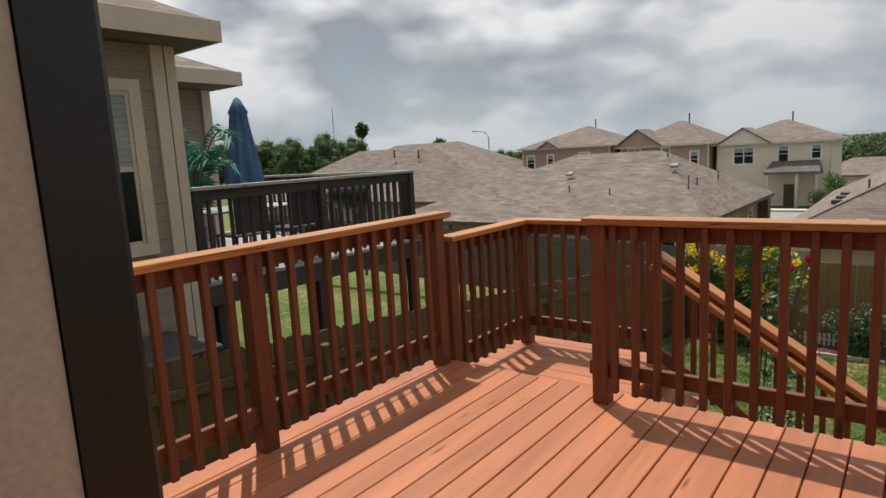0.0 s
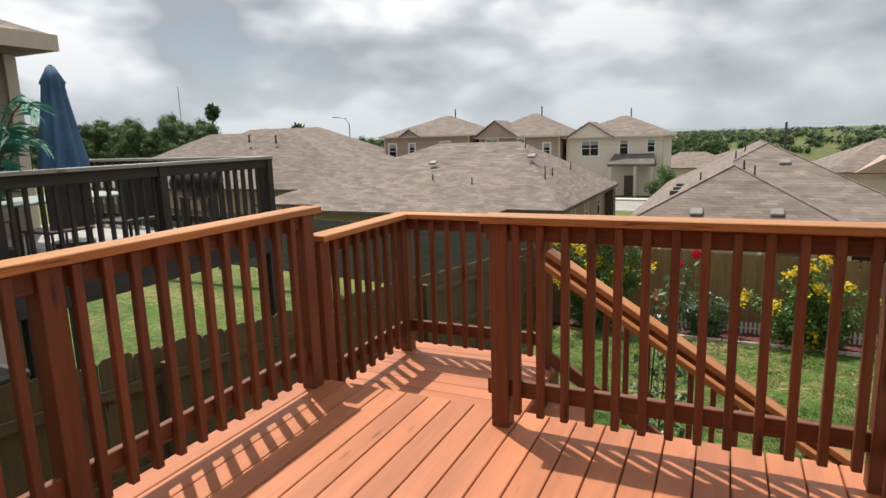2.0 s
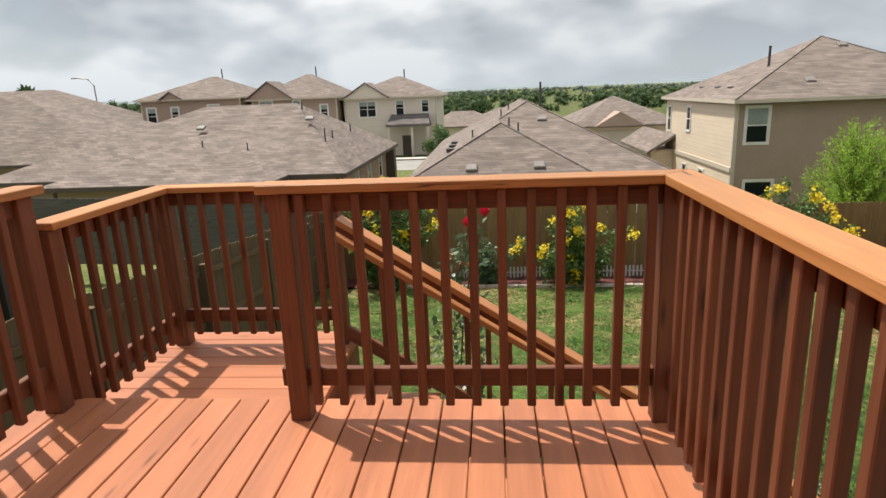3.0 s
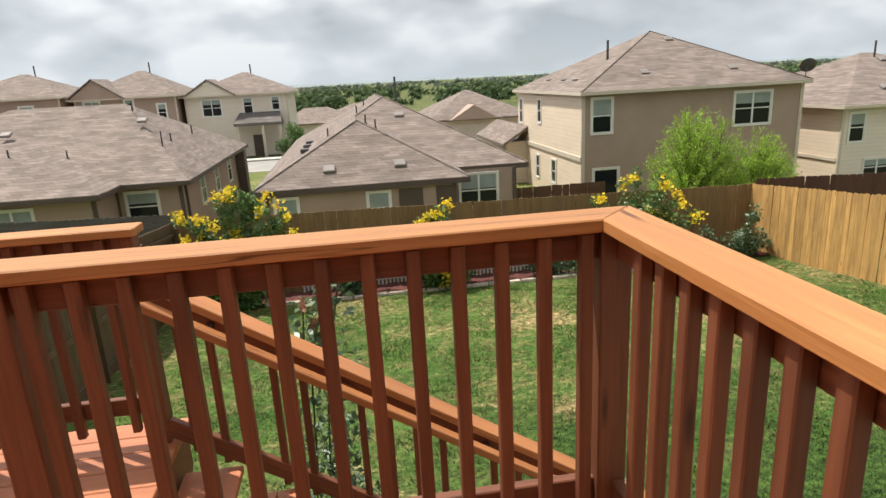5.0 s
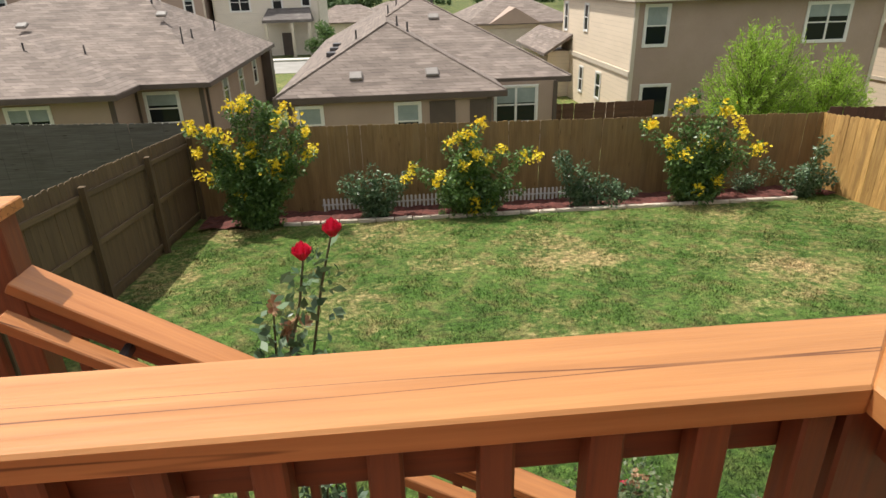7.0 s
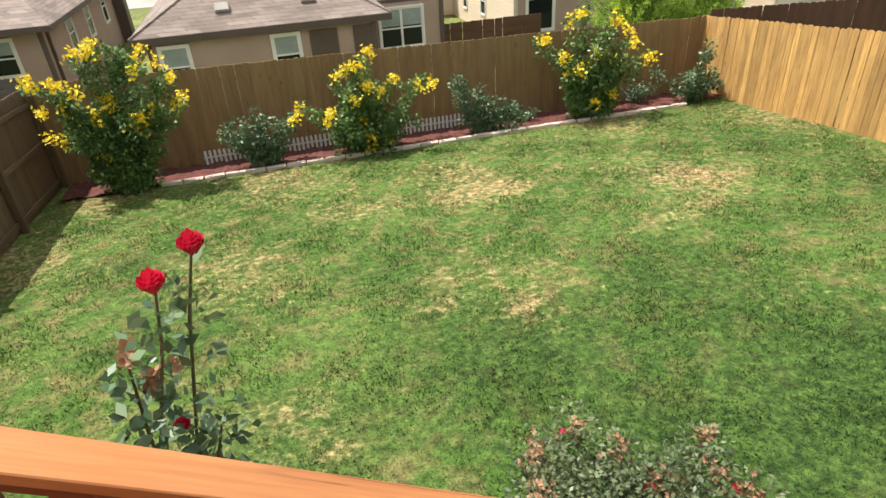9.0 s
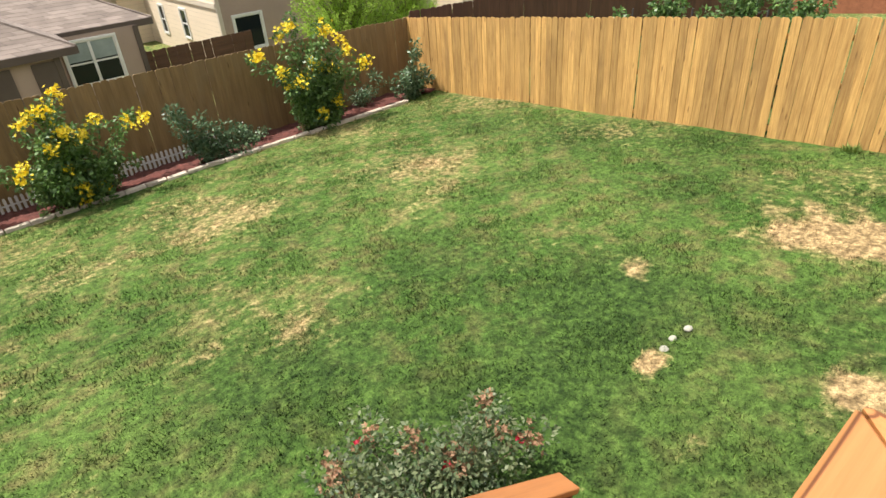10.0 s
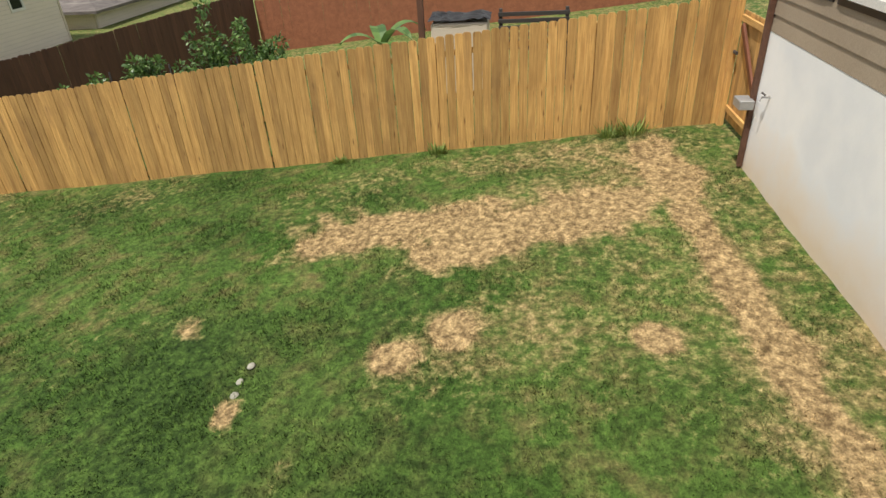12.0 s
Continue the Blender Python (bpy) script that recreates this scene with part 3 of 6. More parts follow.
def window(parent, m, w, h, frame_mat=WHITE, sashes=1, rail=True, trim=0.09, blind=0.0, name="window"):
    """A sash window in its own x (across), z (up), facing +y; m puts it on its wall."""
    bm = bmesh.new()
    t = trim
    for a, b, c, d in ((-w / 2 - t, w / 2 + t, h, h + t), (-w / 2 - t, w / 2 + t, -t, 0), (-w / 2 - t, -w / 2, 0, h), (w / 2, w / 2 + t, 0, h)):
        box(bm, a, b, -0.02, 0.045, c, d)
    fr = place(name, mesh_of("window", bm, frame_mat), m, parent)
    fr["label"] = "pale-framed sash window with dark glass"
    bm = bmesh.new()
    q = w / 2 - 0.037
    bars = [(-q, q, h / 2 - 0.025, h / 2 + 0.025, 0.021)] if rail else []
    for k in range(1, sashes):
        x = -w / 2 + w * k / sashes
        bars.append((x - 0.04, x + 0.04, 0.037, h - 0.037, 0.029))
    for a, b, c, d, depth in bars + [(-w / 2 + 0.001, -q, 0.001, h - 0.001, 0.025), (q, w / 2 - 0.001, 0.001, h - 0.001, 0.025), (-q, q, 0.001, 0.035, 0.023), (-q, q, h - 0.035, h - 0.001, 0.023)]:
        box(bm, a, b, 0.008, depth, c, d)
    place("sash", mesh_of("sash", bm, frame_mat), m, fr)
    bm = box(bmesh.new(), -w / 2 + 0.001, w / 2 - 0.001, -0.01, 0.007, 0.001, h - 0.001)
    place("pane", mesh_of("pane", bm, GLASS), m, fr)
    if blind:
        bm = bmesh.new()
        n = max(4, int(h * blind / 0.06))
        rows = []
        for k in range(n):
            for q, depth in ((0.0, 0.0125), (0.86, 0.0145), (0.93, 0.0085)):
                z = h - h * blind * (k + q) / n
                rows.append([bm.verts.new((x, depth, z)) for x in (-w / 2 + 0.03, w / 2 - 0.03)])
        for p, q in zip(rows, rows[1:]):
            bm.faces.new((p[0], p[1], q[1], q[0]))
        place("blind", mesh_of("blind", bm, BLIND), m, fr)
    return fr


def facing(x, y, z, way):
    return pose(x, y, z, 0, 0, {"+y": 0, "-y": 180, "+x": -90, "-x": 90}[way])


def own_house():
    h = thing("house", (4, -3, -1.8), "tan lap-sided house on a white rendered base", "house", kind="structure")
    door = (-1.24, 0.98, 0.0, 2.06)
    wins = [(4.02, 5.12), (5.38, 6.46), (6.76, 7.84)]
    holes = [door] + [(a, b, 0.54, 2.04) for a, b in wins]
    # base with white render, upper wall behind the boards
    part("base_wall", box(bmesh.new(), -3.3, 8.10, -0.72, HY + 0.02, -2.1, -0.07), PLASTER, h, "white rendered base stained with earth")
    bm = bmesh.new()
    for a, b, c, d in ((-3.3, -1.24, -0.07, 2.9), (0.98, 4.02, -0.07, 2.9), (5.12, 5.38, -0.07, 2.9), (6.46, 6.76, -0.07, 2.9), (7.84, 8.10, -0.07, 2.9), (-1.24, 0.98, 2.06, 2.9), (4.02, 5.12, -0.07, 0.54), (5.38, 6.46, -0.07, 0.54), (6.76, 7.84, -0.07, 0.54), (4.02, 5.12, 2.04, 2.9), (5.38, 6.46, 2.04, 2.9), (6.76, 7.84, 2.04, 2.9)):
        box(bm, a, b, HY - 0.2, HY, c, d)
    part("wall", bm, STUCCO, h)
    bm = bmesh.new()
    box(bm, -3.3, -3.1, -6, HY - 0.2, -2.1, 2.9)
    box(bm, 7.9, 8.10, -6, HY - 0.2, -2.1, 2.9)
    box(bm, -3.3, 8.10, -6.2, -6, -2.1, 2.9)
    part("wall", bm, TAN, h)
    wall_boards(h, -3.3, 8.10, -0.05, 2.9, HY, holes)
    part("corner_board", box(bmesh.new(), 8.02, 8.13, HY - 0.02, HY + 0.04, -0.07, 2.9), DARKTRIM, h)
    for a, b in wins:
        window(h, facing((a + b) / 2, HY + 0.01, 0.60, "+y"), b - a - 0.14, 1.36, WHITE, 1, True, 0.075)
        part("screen", box(bmesh.new(), a - 0.10, b + 0.10, HY + 0.002, HY + 0.03, 0.455, 0.52), BLACK, h)
    bm = bmesh.new()
    box(bm, -3.5, 8.35, -6.4, HY + 0.42, 2.9, 3.0)
    part("soffit", bm, TRIM, h)
    bm = bmesh.new()
    v = [bm.verts.new(q) for q in ((-3.5, -6.4, 3.0), (8.35, -6.4, 3.0), (8.35, HY + 0.42, 3.0), (-3.5, HY + 0.42, 3.0), (-0.5, -3.2, 4.4), (5.3, -3.2, 4.4))]
    for f in ((0, 1, 5, 4), (1, 2, 5), (2, 3, 4, 5), (3, 0, 4), (3, 2, 1, 0)):
        bm.faces.new([v[j] for j in f])
    part("roof", bm, ROOF, h)
    bm = box(bmesh.new(), -3.1, 7.9, -6, HY - 0.2, -0.1, 0.02)
    part("floor", bm, CONCRETE, h)
    bm = bmesh.new()
    for a, b, c, d in ((-1.24, -1.18, 0.02, 2.06), (0.92, 0.98, 0.02, 2.06), (-1.18, 0.92, 2.0, 2.06)):
        box(bm, a, b, HY - 0.2, HY + 0.03, c, d)
    part("door_frame", bm, WHITE, h)
    # open door leaf, swung out over the deck
    d = thing("door", (-1.2, -0.4, 0.02), "open cream door with a black edge strip", "door", kind="structure")
    part("leaf", prism(bmesh.new(), [(-1.235, -0.40), (-1.190, -0.40), (-1.180, 0.326), (-1.225, 0.326)], 0.03, 2.03), TRIM, d)
    part("edge_strip", prism(bmesh.new(), [(-1.232, 0.329), (-1.173, 0.329), (-1.168, 0.456), (-1.174, 0.466), (-1.224, 0.466), (-1.230, 0.456)], 0.03, 2.03), BLACK, d, "black edge strip")
    bm = tube(bmesh.new(), [(-1.20, 0.12, 1.0), (-1.13, 0.12, 1.0)], 0.012, 8)
    tube(bm, [(-1.13, 0.12, 1.0), (-1.13, 0.0, 1.0)], 0.011, 8)
    part("handle", bm, METAL, d, "metal lever handle")
    # downpipe and tap at the far corner
    p = thing("downpipe", (8.05, -0.33, -1.8), "brown metal downpipe at the house corner", "pipe")
    part("pipe", box(bmesh.new(), 8.0, 8.07, -0.405, -0.34, -1.80, 2.88, 0.006), BROWNWOOD, p)
    part("outlet", box(bmesh.new(), 7.9, 8.16, -0.36, -0.18, -1.0, -0.88, 0.01), METAL, p, "pale grey junction box")
    t = thing("garden_tap", (7.6, -0.35, -0.8), "small metal garden tap on the white wall", "tap")
    bm = tube(bmesh.new(), [(7.62, -0.41, -0.75), (7.62, -0.32, -0.75), (7.62, -0.30, -0.80)], 0.014, 8)
    part("spout", bm, METAL, t)
    part("wheel", tube(bmesh.new(), [(7.57, -0.33, -0.71), (7.67, -0.33, -0.71)], 0.012, 6), DARKMETAL, t)


own_house()

# ---- deck ----
XL, XR, YF, YL = -2.62, 0.245, 3.145, 4.42
CZ, LZ = 1.09, 0.91


def deck():
    d = thing("deck", (-1.2, 1.4, -2.0), "red-orange stained timber deck raised above the lawn", "deck", kind="structure")
    x = -2.755
    k = 0
    while x < 0.36:
        o = beam("board", (x + 0.07, HY + 0.03, -0.019), (x + 0.07, 3.315, -0.019), 0.1365, 0.038, DECK, d)
        x += 0.1435
    for a, b in (((-2.70, 3.27, -0.16), (0.32, 3.27, -0.16)), ((-2.70, -0.35, -0.16), (-2.70, 3.2, -0.16)), ((0.30, -0.35, -0.16), (0.30, 3.2, -0.16)), ((-1.2, -0.35, -0.16), (-1.2, 3.2, -0.16))):
        beam("joist", a, b, 0.038, 0.235, STAIN, d)
    for x, y in ((-2.6, 3.12), (0.2, 3.12), (-1.2, 3.12), (-2.6, 1.2), (0.2, 1.2)):
        beam("support_post", (x, y, ground_z(y) - 0.1), (x, y, -0.28), 0.09, 0.09, STAIN, d)
    # landing, one step down
    l = thing("stair_landing", (-2.1, 3.9, -0.3), "stained timber landing one step below the deck", "landing", kind="structure")
    for k in range(9):
        y = 3.40 + 0.1435 * k
        beam("board", (-2.755, y, -0.199), (-1.44, y, -0.199), 0.1385, 0.038, DECK, l)
    for a, b in (((-2.72, 4.58, -0.34), (-1.46, 4.58, -0.34)), ((-2.72, 3.33, -0.34), (-2.72, 4.55, -0.34)), ((-1.47, 3.33, -0.34), (-1.47, 4.55, -0.34))):
        beam("joist", a, b, 0.038, 0.235, STAIN, l)
    for x, y in ((-2.66, 4.5), (-1.52, 4.5)):
        beam("support_post", (x, y, ground_z(y) - 0.1), (x, y, -0.46), 0.09, 0.09, STAIN, l)


deck()


def railing(label, a, b, floor, cap, inner, posts, cap_from=0.0, cap_to=0.0, m0=0.0, m1=0.0, first=0.10, step=0.125, group="deck railings"):
    """A straight railing from a to b (x, y): flat cap, top rail, bottom rail, square balusters on its inner side. inner: the side's unit vector; posts: places along it."""
    a, b, n = Vector((*a, 0)), Vector((*b, 0)), Vector((*inner, 0))
    way = (b - a).normalized()
    L = (b - a).length
    up = Vector((0, 0, 1))
    r = thing("deck_railing", a + up * floor, label, "railing", group)
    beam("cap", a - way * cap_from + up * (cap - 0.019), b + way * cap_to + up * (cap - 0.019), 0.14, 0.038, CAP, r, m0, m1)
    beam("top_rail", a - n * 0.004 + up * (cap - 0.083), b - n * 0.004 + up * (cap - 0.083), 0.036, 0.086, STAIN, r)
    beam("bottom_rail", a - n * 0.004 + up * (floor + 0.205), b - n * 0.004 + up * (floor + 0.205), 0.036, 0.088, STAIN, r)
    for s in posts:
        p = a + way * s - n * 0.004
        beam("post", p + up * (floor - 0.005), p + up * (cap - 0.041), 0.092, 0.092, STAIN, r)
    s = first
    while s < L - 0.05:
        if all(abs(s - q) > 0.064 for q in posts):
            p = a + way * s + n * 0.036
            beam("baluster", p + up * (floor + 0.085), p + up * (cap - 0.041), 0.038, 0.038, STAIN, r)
        s += step
    return r


# caps meet in a mitre at the outer corner
railing("red-brown stained deck railing beside the stairs", (-1.46, YF), (XR - 0.002, YF), 0, CZ, (0, -1), (0.075, 1.69), 0.01, 0.0, 0.0, 0.0678, 0.166, 0.1195)
railing("red-brown stained deck railing along the lawn side", (XR, YF + 0.002), (XR, HY + 0.03), 0, CZ, (-1, 0), (1.75, 3.45), 0.0, 0.0, -0.0678, 0.0, 0.24, 0.1085)
railing("red-brown stained deck railing towards the neighbour", (XL, HY + 0.03), (XL, 3.255), 0, CZ, (1, 0), (0.40, 2.10, 3.60), 0.0, 0.045, 0.0, 0.0, 0.07)
railing("lower railing of the stair landing, stained red-brown", (XL, 3.302), (XL, YL - 0.002), -0.18, LZ, (1, 0), (0.045, YL - 3.302), 0.0, 0.0, 0.0, 0.0678, 0.14)
railing("lower railing of the stair landing, stained red-brown", (XL + 0.002, YL), (-1.50, YL), -0.18, LZ, (0, -1), (1.10,), 0.0, 0.05, -0.0678, 0.0, 0.13)

SLOPE = 0.603


def stairs():
    s = thing("deck_stairs", (0, 3.85, -2.2), "straight stained timber stairs down to the lawn", "stairs", kind="structure")
    n, run, rise = 11, 0.29, 0.1755
    for k in range(n):
        x, z = -1.44 + run * k, -0.18 - rise * (k + 1)
        for q in range(2):
            beam("tread", (x + 0.072 + 0.144 * q, 3.34, z - 0.019), (x + 0.072 + 0.144 * q, 4.38, z - 0.019), 0.138, 0.038, DECK, s)
    for y in (3.36, 4.36):
        bm = bmesh.new()
        x1 = -1.44 + run * n
        poly = [(-1.44, -0.40), (x1, -0.40 - SLOPE * run * n), (x1, -0.62 - SLOPE * run * n), (-1.44, -0.66)]
        lo = [bm.verts.new((x, y - 0.019, z)) for x, z in poly]
        hi = [bm.verts.new((x, y + 0.019, z)) for x, z in poly]
        bm.faces.new(lo)
        bm.faces.new(hi[::-1])
        for i in range(4):
            j = (i + 1) % 4
            bm.faces.new((lo[j], lo[i], hi[i], hi[j]))
        part("stringer", bm, STAIN, s)
    r = thing("stair_railing", (0.1, 4.4, -2.2), "sloping stained handrail with square balusters", "railing", "deck railings")

    def top(x):
        return 0.675 - 0.64 * (x + 1.46)

    x0, x1 = -1.485, 1.66
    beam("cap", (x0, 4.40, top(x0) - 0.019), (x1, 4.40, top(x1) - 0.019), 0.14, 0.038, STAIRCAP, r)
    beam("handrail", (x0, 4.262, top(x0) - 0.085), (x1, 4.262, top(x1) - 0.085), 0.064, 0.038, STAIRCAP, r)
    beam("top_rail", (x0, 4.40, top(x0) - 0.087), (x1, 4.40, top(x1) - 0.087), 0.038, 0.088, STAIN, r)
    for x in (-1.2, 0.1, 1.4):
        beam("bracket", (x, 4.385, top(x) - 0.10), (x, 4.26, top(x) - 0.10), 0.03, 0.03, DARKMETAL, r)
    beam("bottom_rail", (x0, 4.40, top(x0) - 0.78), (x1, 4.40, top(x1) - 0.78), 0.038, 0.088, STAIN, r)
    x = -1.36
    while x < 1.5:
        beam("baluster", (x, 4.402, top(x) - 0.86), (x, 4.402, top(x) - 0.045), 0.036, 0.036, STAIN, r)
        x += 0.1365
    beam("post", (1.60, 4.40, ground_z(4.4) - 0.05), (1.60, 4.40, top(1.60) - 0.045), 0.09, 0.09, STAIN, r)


stairs()


# ---- fences ----
def picket_mesh(name, w, h, material, ear=0.028, t=0.016):
    bm = bmesh.new()
    poly = [(0, -w / 2), (0, w / 2), (h - ear, w / 2), (h, w / 2 - ear), (h, -w / 2 + ear), (h - ear, -w / 2)]
    lo = [bm.verts.new((x, y, -t / 2)) for x, y in poly]
    hi = [bm.verts.new((x, y, t / 2)) for x, y in poly]
    bm.faces.new(lo[::-1])
    bm.faces.new(hi)
    for i in range(6):
        j = (i + 1) % 6
        bm.faces.new((lo[i], lo[j], hi[j], hi[i]))
    return mesh_of(name, bm, material)


def fence(name, label, a, b, za, zb, height, material, inner, joined=False, gaps=()):
    """Pickets from a to b whose tops run from za to zb; the rails and posts stand on the side inner."""
    a, b, n = Vector((*a, 0)), Vector((*b, 0)), Vector((*inner, 0))
    way = (b - a).normalized()
    L = (b - a).length
    f = thing(name, (*a.xy, za - height), label, "fence", kind="structure")
    rnd = random.Random(name + label)
    w = 0.1365 if material is PALE else 0.1455
    me = picket_mesh("picket", w, height, material)
    n_p = int(L / 0.1435)
    base = Matrix(((0, way.x, n.x), (0, way.y, n.y), (1, 0, 0))).to_4x4()
    joined_bm = bmesh.new() if joined else None
    for k in range(n_p):
        s = (k + 0.5) * L / n_p
        for g in gaps:
            if abs(s - g) < 0.144:
                s += 0.014 if s > g else -0.014
        top = za + (zb - za) * s / L + rnd.uniform(-0.012, 0.012)
        m = Matrix.Translation(a + way * s + Vector((0, 0, top - height)) - n * (0.014 + rnd.uniform(0, 0.004))) @ base @ pose(0, 0, 0, 0, 0, rnd.uniform(-0.35, 0.35))
        if joined:
            c = me.copy()
            c.transform(m)
            joined_bm.from_mesh(c)
            bpy.data.meshes.remove(c)
        else:
            place("picket", me, m, f)
    if joined:
        part("pickets", joined_bm, material, f)["kind"] = "stuff"
    up = Vector((0, 0, 1))
    for dz in (0.22, height / 2, height - 0.28):
        k = 0
        s = 0
        while s < L - 0.1:
            e = min(s + 2.44, L)
            p0, p1 = a + way * s + n * 0.022, a + way * e + n * 0.022
            beam("rail", p0 + up * (za + (zb - za) * s / L - height + dz), p1 + up * (za + (zb - za) * e / L - height + dz), 0.038, 0.085, material, f)
            s = e
    s = 0.05
    while s < L + 0.1:
        q = min(s, L - 0.05)
        p = a + way * q + n * 0.085
        t = za + (zb - za) * q / L
        beam("post", p + up * (t - height - 0.25), p + up * (t - 0.12), 0.09, 0.09, material, f)
        s += 2.44
    return f


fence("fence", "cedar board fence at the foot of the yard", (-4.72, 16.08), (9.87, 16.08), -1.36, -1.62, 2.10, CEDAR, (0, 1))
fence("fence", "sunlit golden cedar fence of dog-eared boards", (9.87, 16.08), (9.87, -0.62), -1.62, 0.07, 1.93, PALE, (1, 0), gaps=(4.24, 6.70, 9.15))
fence("fence", "shaded cedar fence with its posts and rails showing", (-4.72, 16.08), (-4.72, -0.6), -1.42, 0.22, 2.05, SHADECEDAR, (1, 0))
fence("fence", "weathered grey board fence behind the neighbour's lawn", (-24, 16.2), (-4.74, 16.2), -0.6, -1.24, 1.85, GREYWOOD, (0, 1), True)
fence("fence", "dark brown stained fence, in shade", (9.98, 16.1), (20.93, 11.3), -1.50, -0.95, 2.1, BROWNWOOD, (0.4015, 0.9159))
fence("fence", "red stained board fence across the neighbour's lawn", (20.98, 11.25), (20.98, -3.0), -1.25, 0.45, 2.0, REDWOOD, (1, 0), True)

fence("fence", "short reddish brown fence between two houses", (5.6, 24.2), (9.3, 24.2), -2.75, -2.75, 1.8, BROWNWOOD, (0, 1), True)


def gate():
    g = thing("garden_gate", (9.0, -0.6, -1.8), "cedar garden gate with a braced frame, shut", "gate")
    me = picket_mesh("board", 0.138, 1.62, PALE)
    for k in range(12):
        x = 8.17 + 0.141 * k
        place("board", me, Matrix.Translation((x, -0.68, -1.74)) @ Matrix(((0, 1, 0), (0, 0, -1), (1, 0, 0))).to_4x4(), g)
    beam("frame", (8.12, -0.645, -0.22), (9.8, -0.645, -0.22), 0.04, 0.088, PALE, g)
    beam("frame", (8.12, -0.645, -1.55), (9.8, -0.645, -1.55), 0.04, 0.088, PALE, g)
    beam("brace", (8.2, -0.62, -1.5), (9.6, -0.62, -0.3), 0.04, 0.088, STAIN, g)
    beam("post", (9.78, -0.60, -2.0), (9.78, -0.60, 0.12), 0.09, 0.09, PALE, g)
    part("latch", box(bmesh.new(), 9.60, 9.74, -0.62, -0.59, -0.72, -0.68), DARKMETAL, g, "dark metal latch")


gate()


# ---- flower bed ----
def bed():
    b = thing("mulch_bed", (3, 15.5, -3.4), "strip of red bark mulch along the fence", "mulch", kind="stuff")
    bm = bmesh.new()
    xs = np.linspace(-4.5, 9.8, 120)
    rows = [14.98, 15.15, 15.4, 15.7, 16.04]
    g = [[bm.verts.new((x, y + 0.02 * math.sin(4 * x), ground_z(y) + 0.035 + 0.02 * math.sin(13 * x + 5 * y) + random.uniform(0, 0.025))) for x in xs] for y in rows]
    for r, s in zip(g, g[1:]):
        for i in range(len(xs) - 1):
            bm.faces.new((r[i], r[i + 1], s[i + 1], s[i]))
    part("bark", bm, MULCH, b)
    e = thing("bed_edging", (3, 14.95, -3.3), "pale flat edging stones along the flower bed", "edging", kind="structure")
    meshes = []
    for k in range(4):
        bm = box(bmesh.new(), -0.19, 0.19, -0.055, 0.055, -0.045, 0.045, 0.012)
        for v in bm.verts:
            v.co += Vector((random.uniform(-0.012, 0.012), random.uniform(-0.01, 0.01), random.uniform(-0.006, 0.006)))
        meshes.append(mesh_of("edging_stone", bm, EDGING))
    x = -2.5
    k = 0
    while x < 8.6:
        y = 15.02 - 0.012 * (x + 2.5) + random.uniform(-0.015, 0.015)
        place("edging_stone", meshes[k % 4], pose(x, y, ground_z(y) + 0.025, 0, 0, random.uniform(-4, 4)), e)
        x += 0.395
        k += 1
    w = thing("edging_picket_fence", (2, 15.9, -3.3), "low pale picket edging at the foot of the fence", "fence")
    me = picket_mesh("picket", 0.05, 0.30, WHITE, 0.018, 0.012)
    x = -1.9
    while x < 4.4:
        place("picket", me, Matrix.Translation((x, 15.97, ground_z(15.97) + 0.03)) @ Matrix(((0, 1, 0), (0, 0, -1), (1, 0, 0))).to_4x4(), w)
        x += 0.095
    beam("rail", (-1.95, 15.985, -3.22), (4.42, 15.985, -3.22), 0.015, 0.03, WHITE, w)


bed()


# ---- plants ----
def leaf_cloud(rng, centres, n, size, flat=0.5, fold=0.25):
    """Folded leaves, four points each, scattered round clump centres (x, y, z, r)."""
    c = np.asarray(centres, float)
    wgt = c[:, 3] ** 2
    pick = rng.choice(len(c), n, p=wgt / wgt.sum())
    d = rng.normal(size=(n, 3))
    d /= np.linalg.norm(d, axis=1, keepdims=True)
    r = c[pick, 3] * rng.uniform(0.35, 1.08, n) ** 0.6
    p = c[pick, :3] + d * r[:, None]
    axis = d + rng.normal(scale=0.7, size=(n, 3))
    axis[:, 2] -= flat * 0.4
    axis /= np.linalg.norm(axis, axis=1, keepdims=True)
    side = np.cross(axis, rng.normal(size=(n, 3)) + (0, 0, 1.2))
    side /= np.linalg.norm(side, axis=1, keepdims=True) + 1e-9
    nor = np.cross(side, axis)
    s = size * rng.uniform(0.6, 1.3, n)[:, None]
    V = np.stack([p, p + axis * s * 0.5 + side * s * 0.27 + nor * s * fold * 0.3, p + axis * s, p + axis * s * 0.5 - side * s * 0.27 + nor * s * fold * 0.3], 1)
    return V


def quad_mesh(name, V, material):
    n = len(V)
    me = bpy.data.meshes.new(name)
    me.vertices.add(4 * n)
    me.vertices.foreach_set("co", V.reshape(-1))
    me.loops.add(4 * n)
    me.loops.foreach_set("vertex_index", np.arange(4 * n))
    me.polygons.add(n)
    me.polygons.foreach_set("loop_start", np.arange(0, 4 * n, 4))
    me.update()
    me.materials.append(material)
    return me


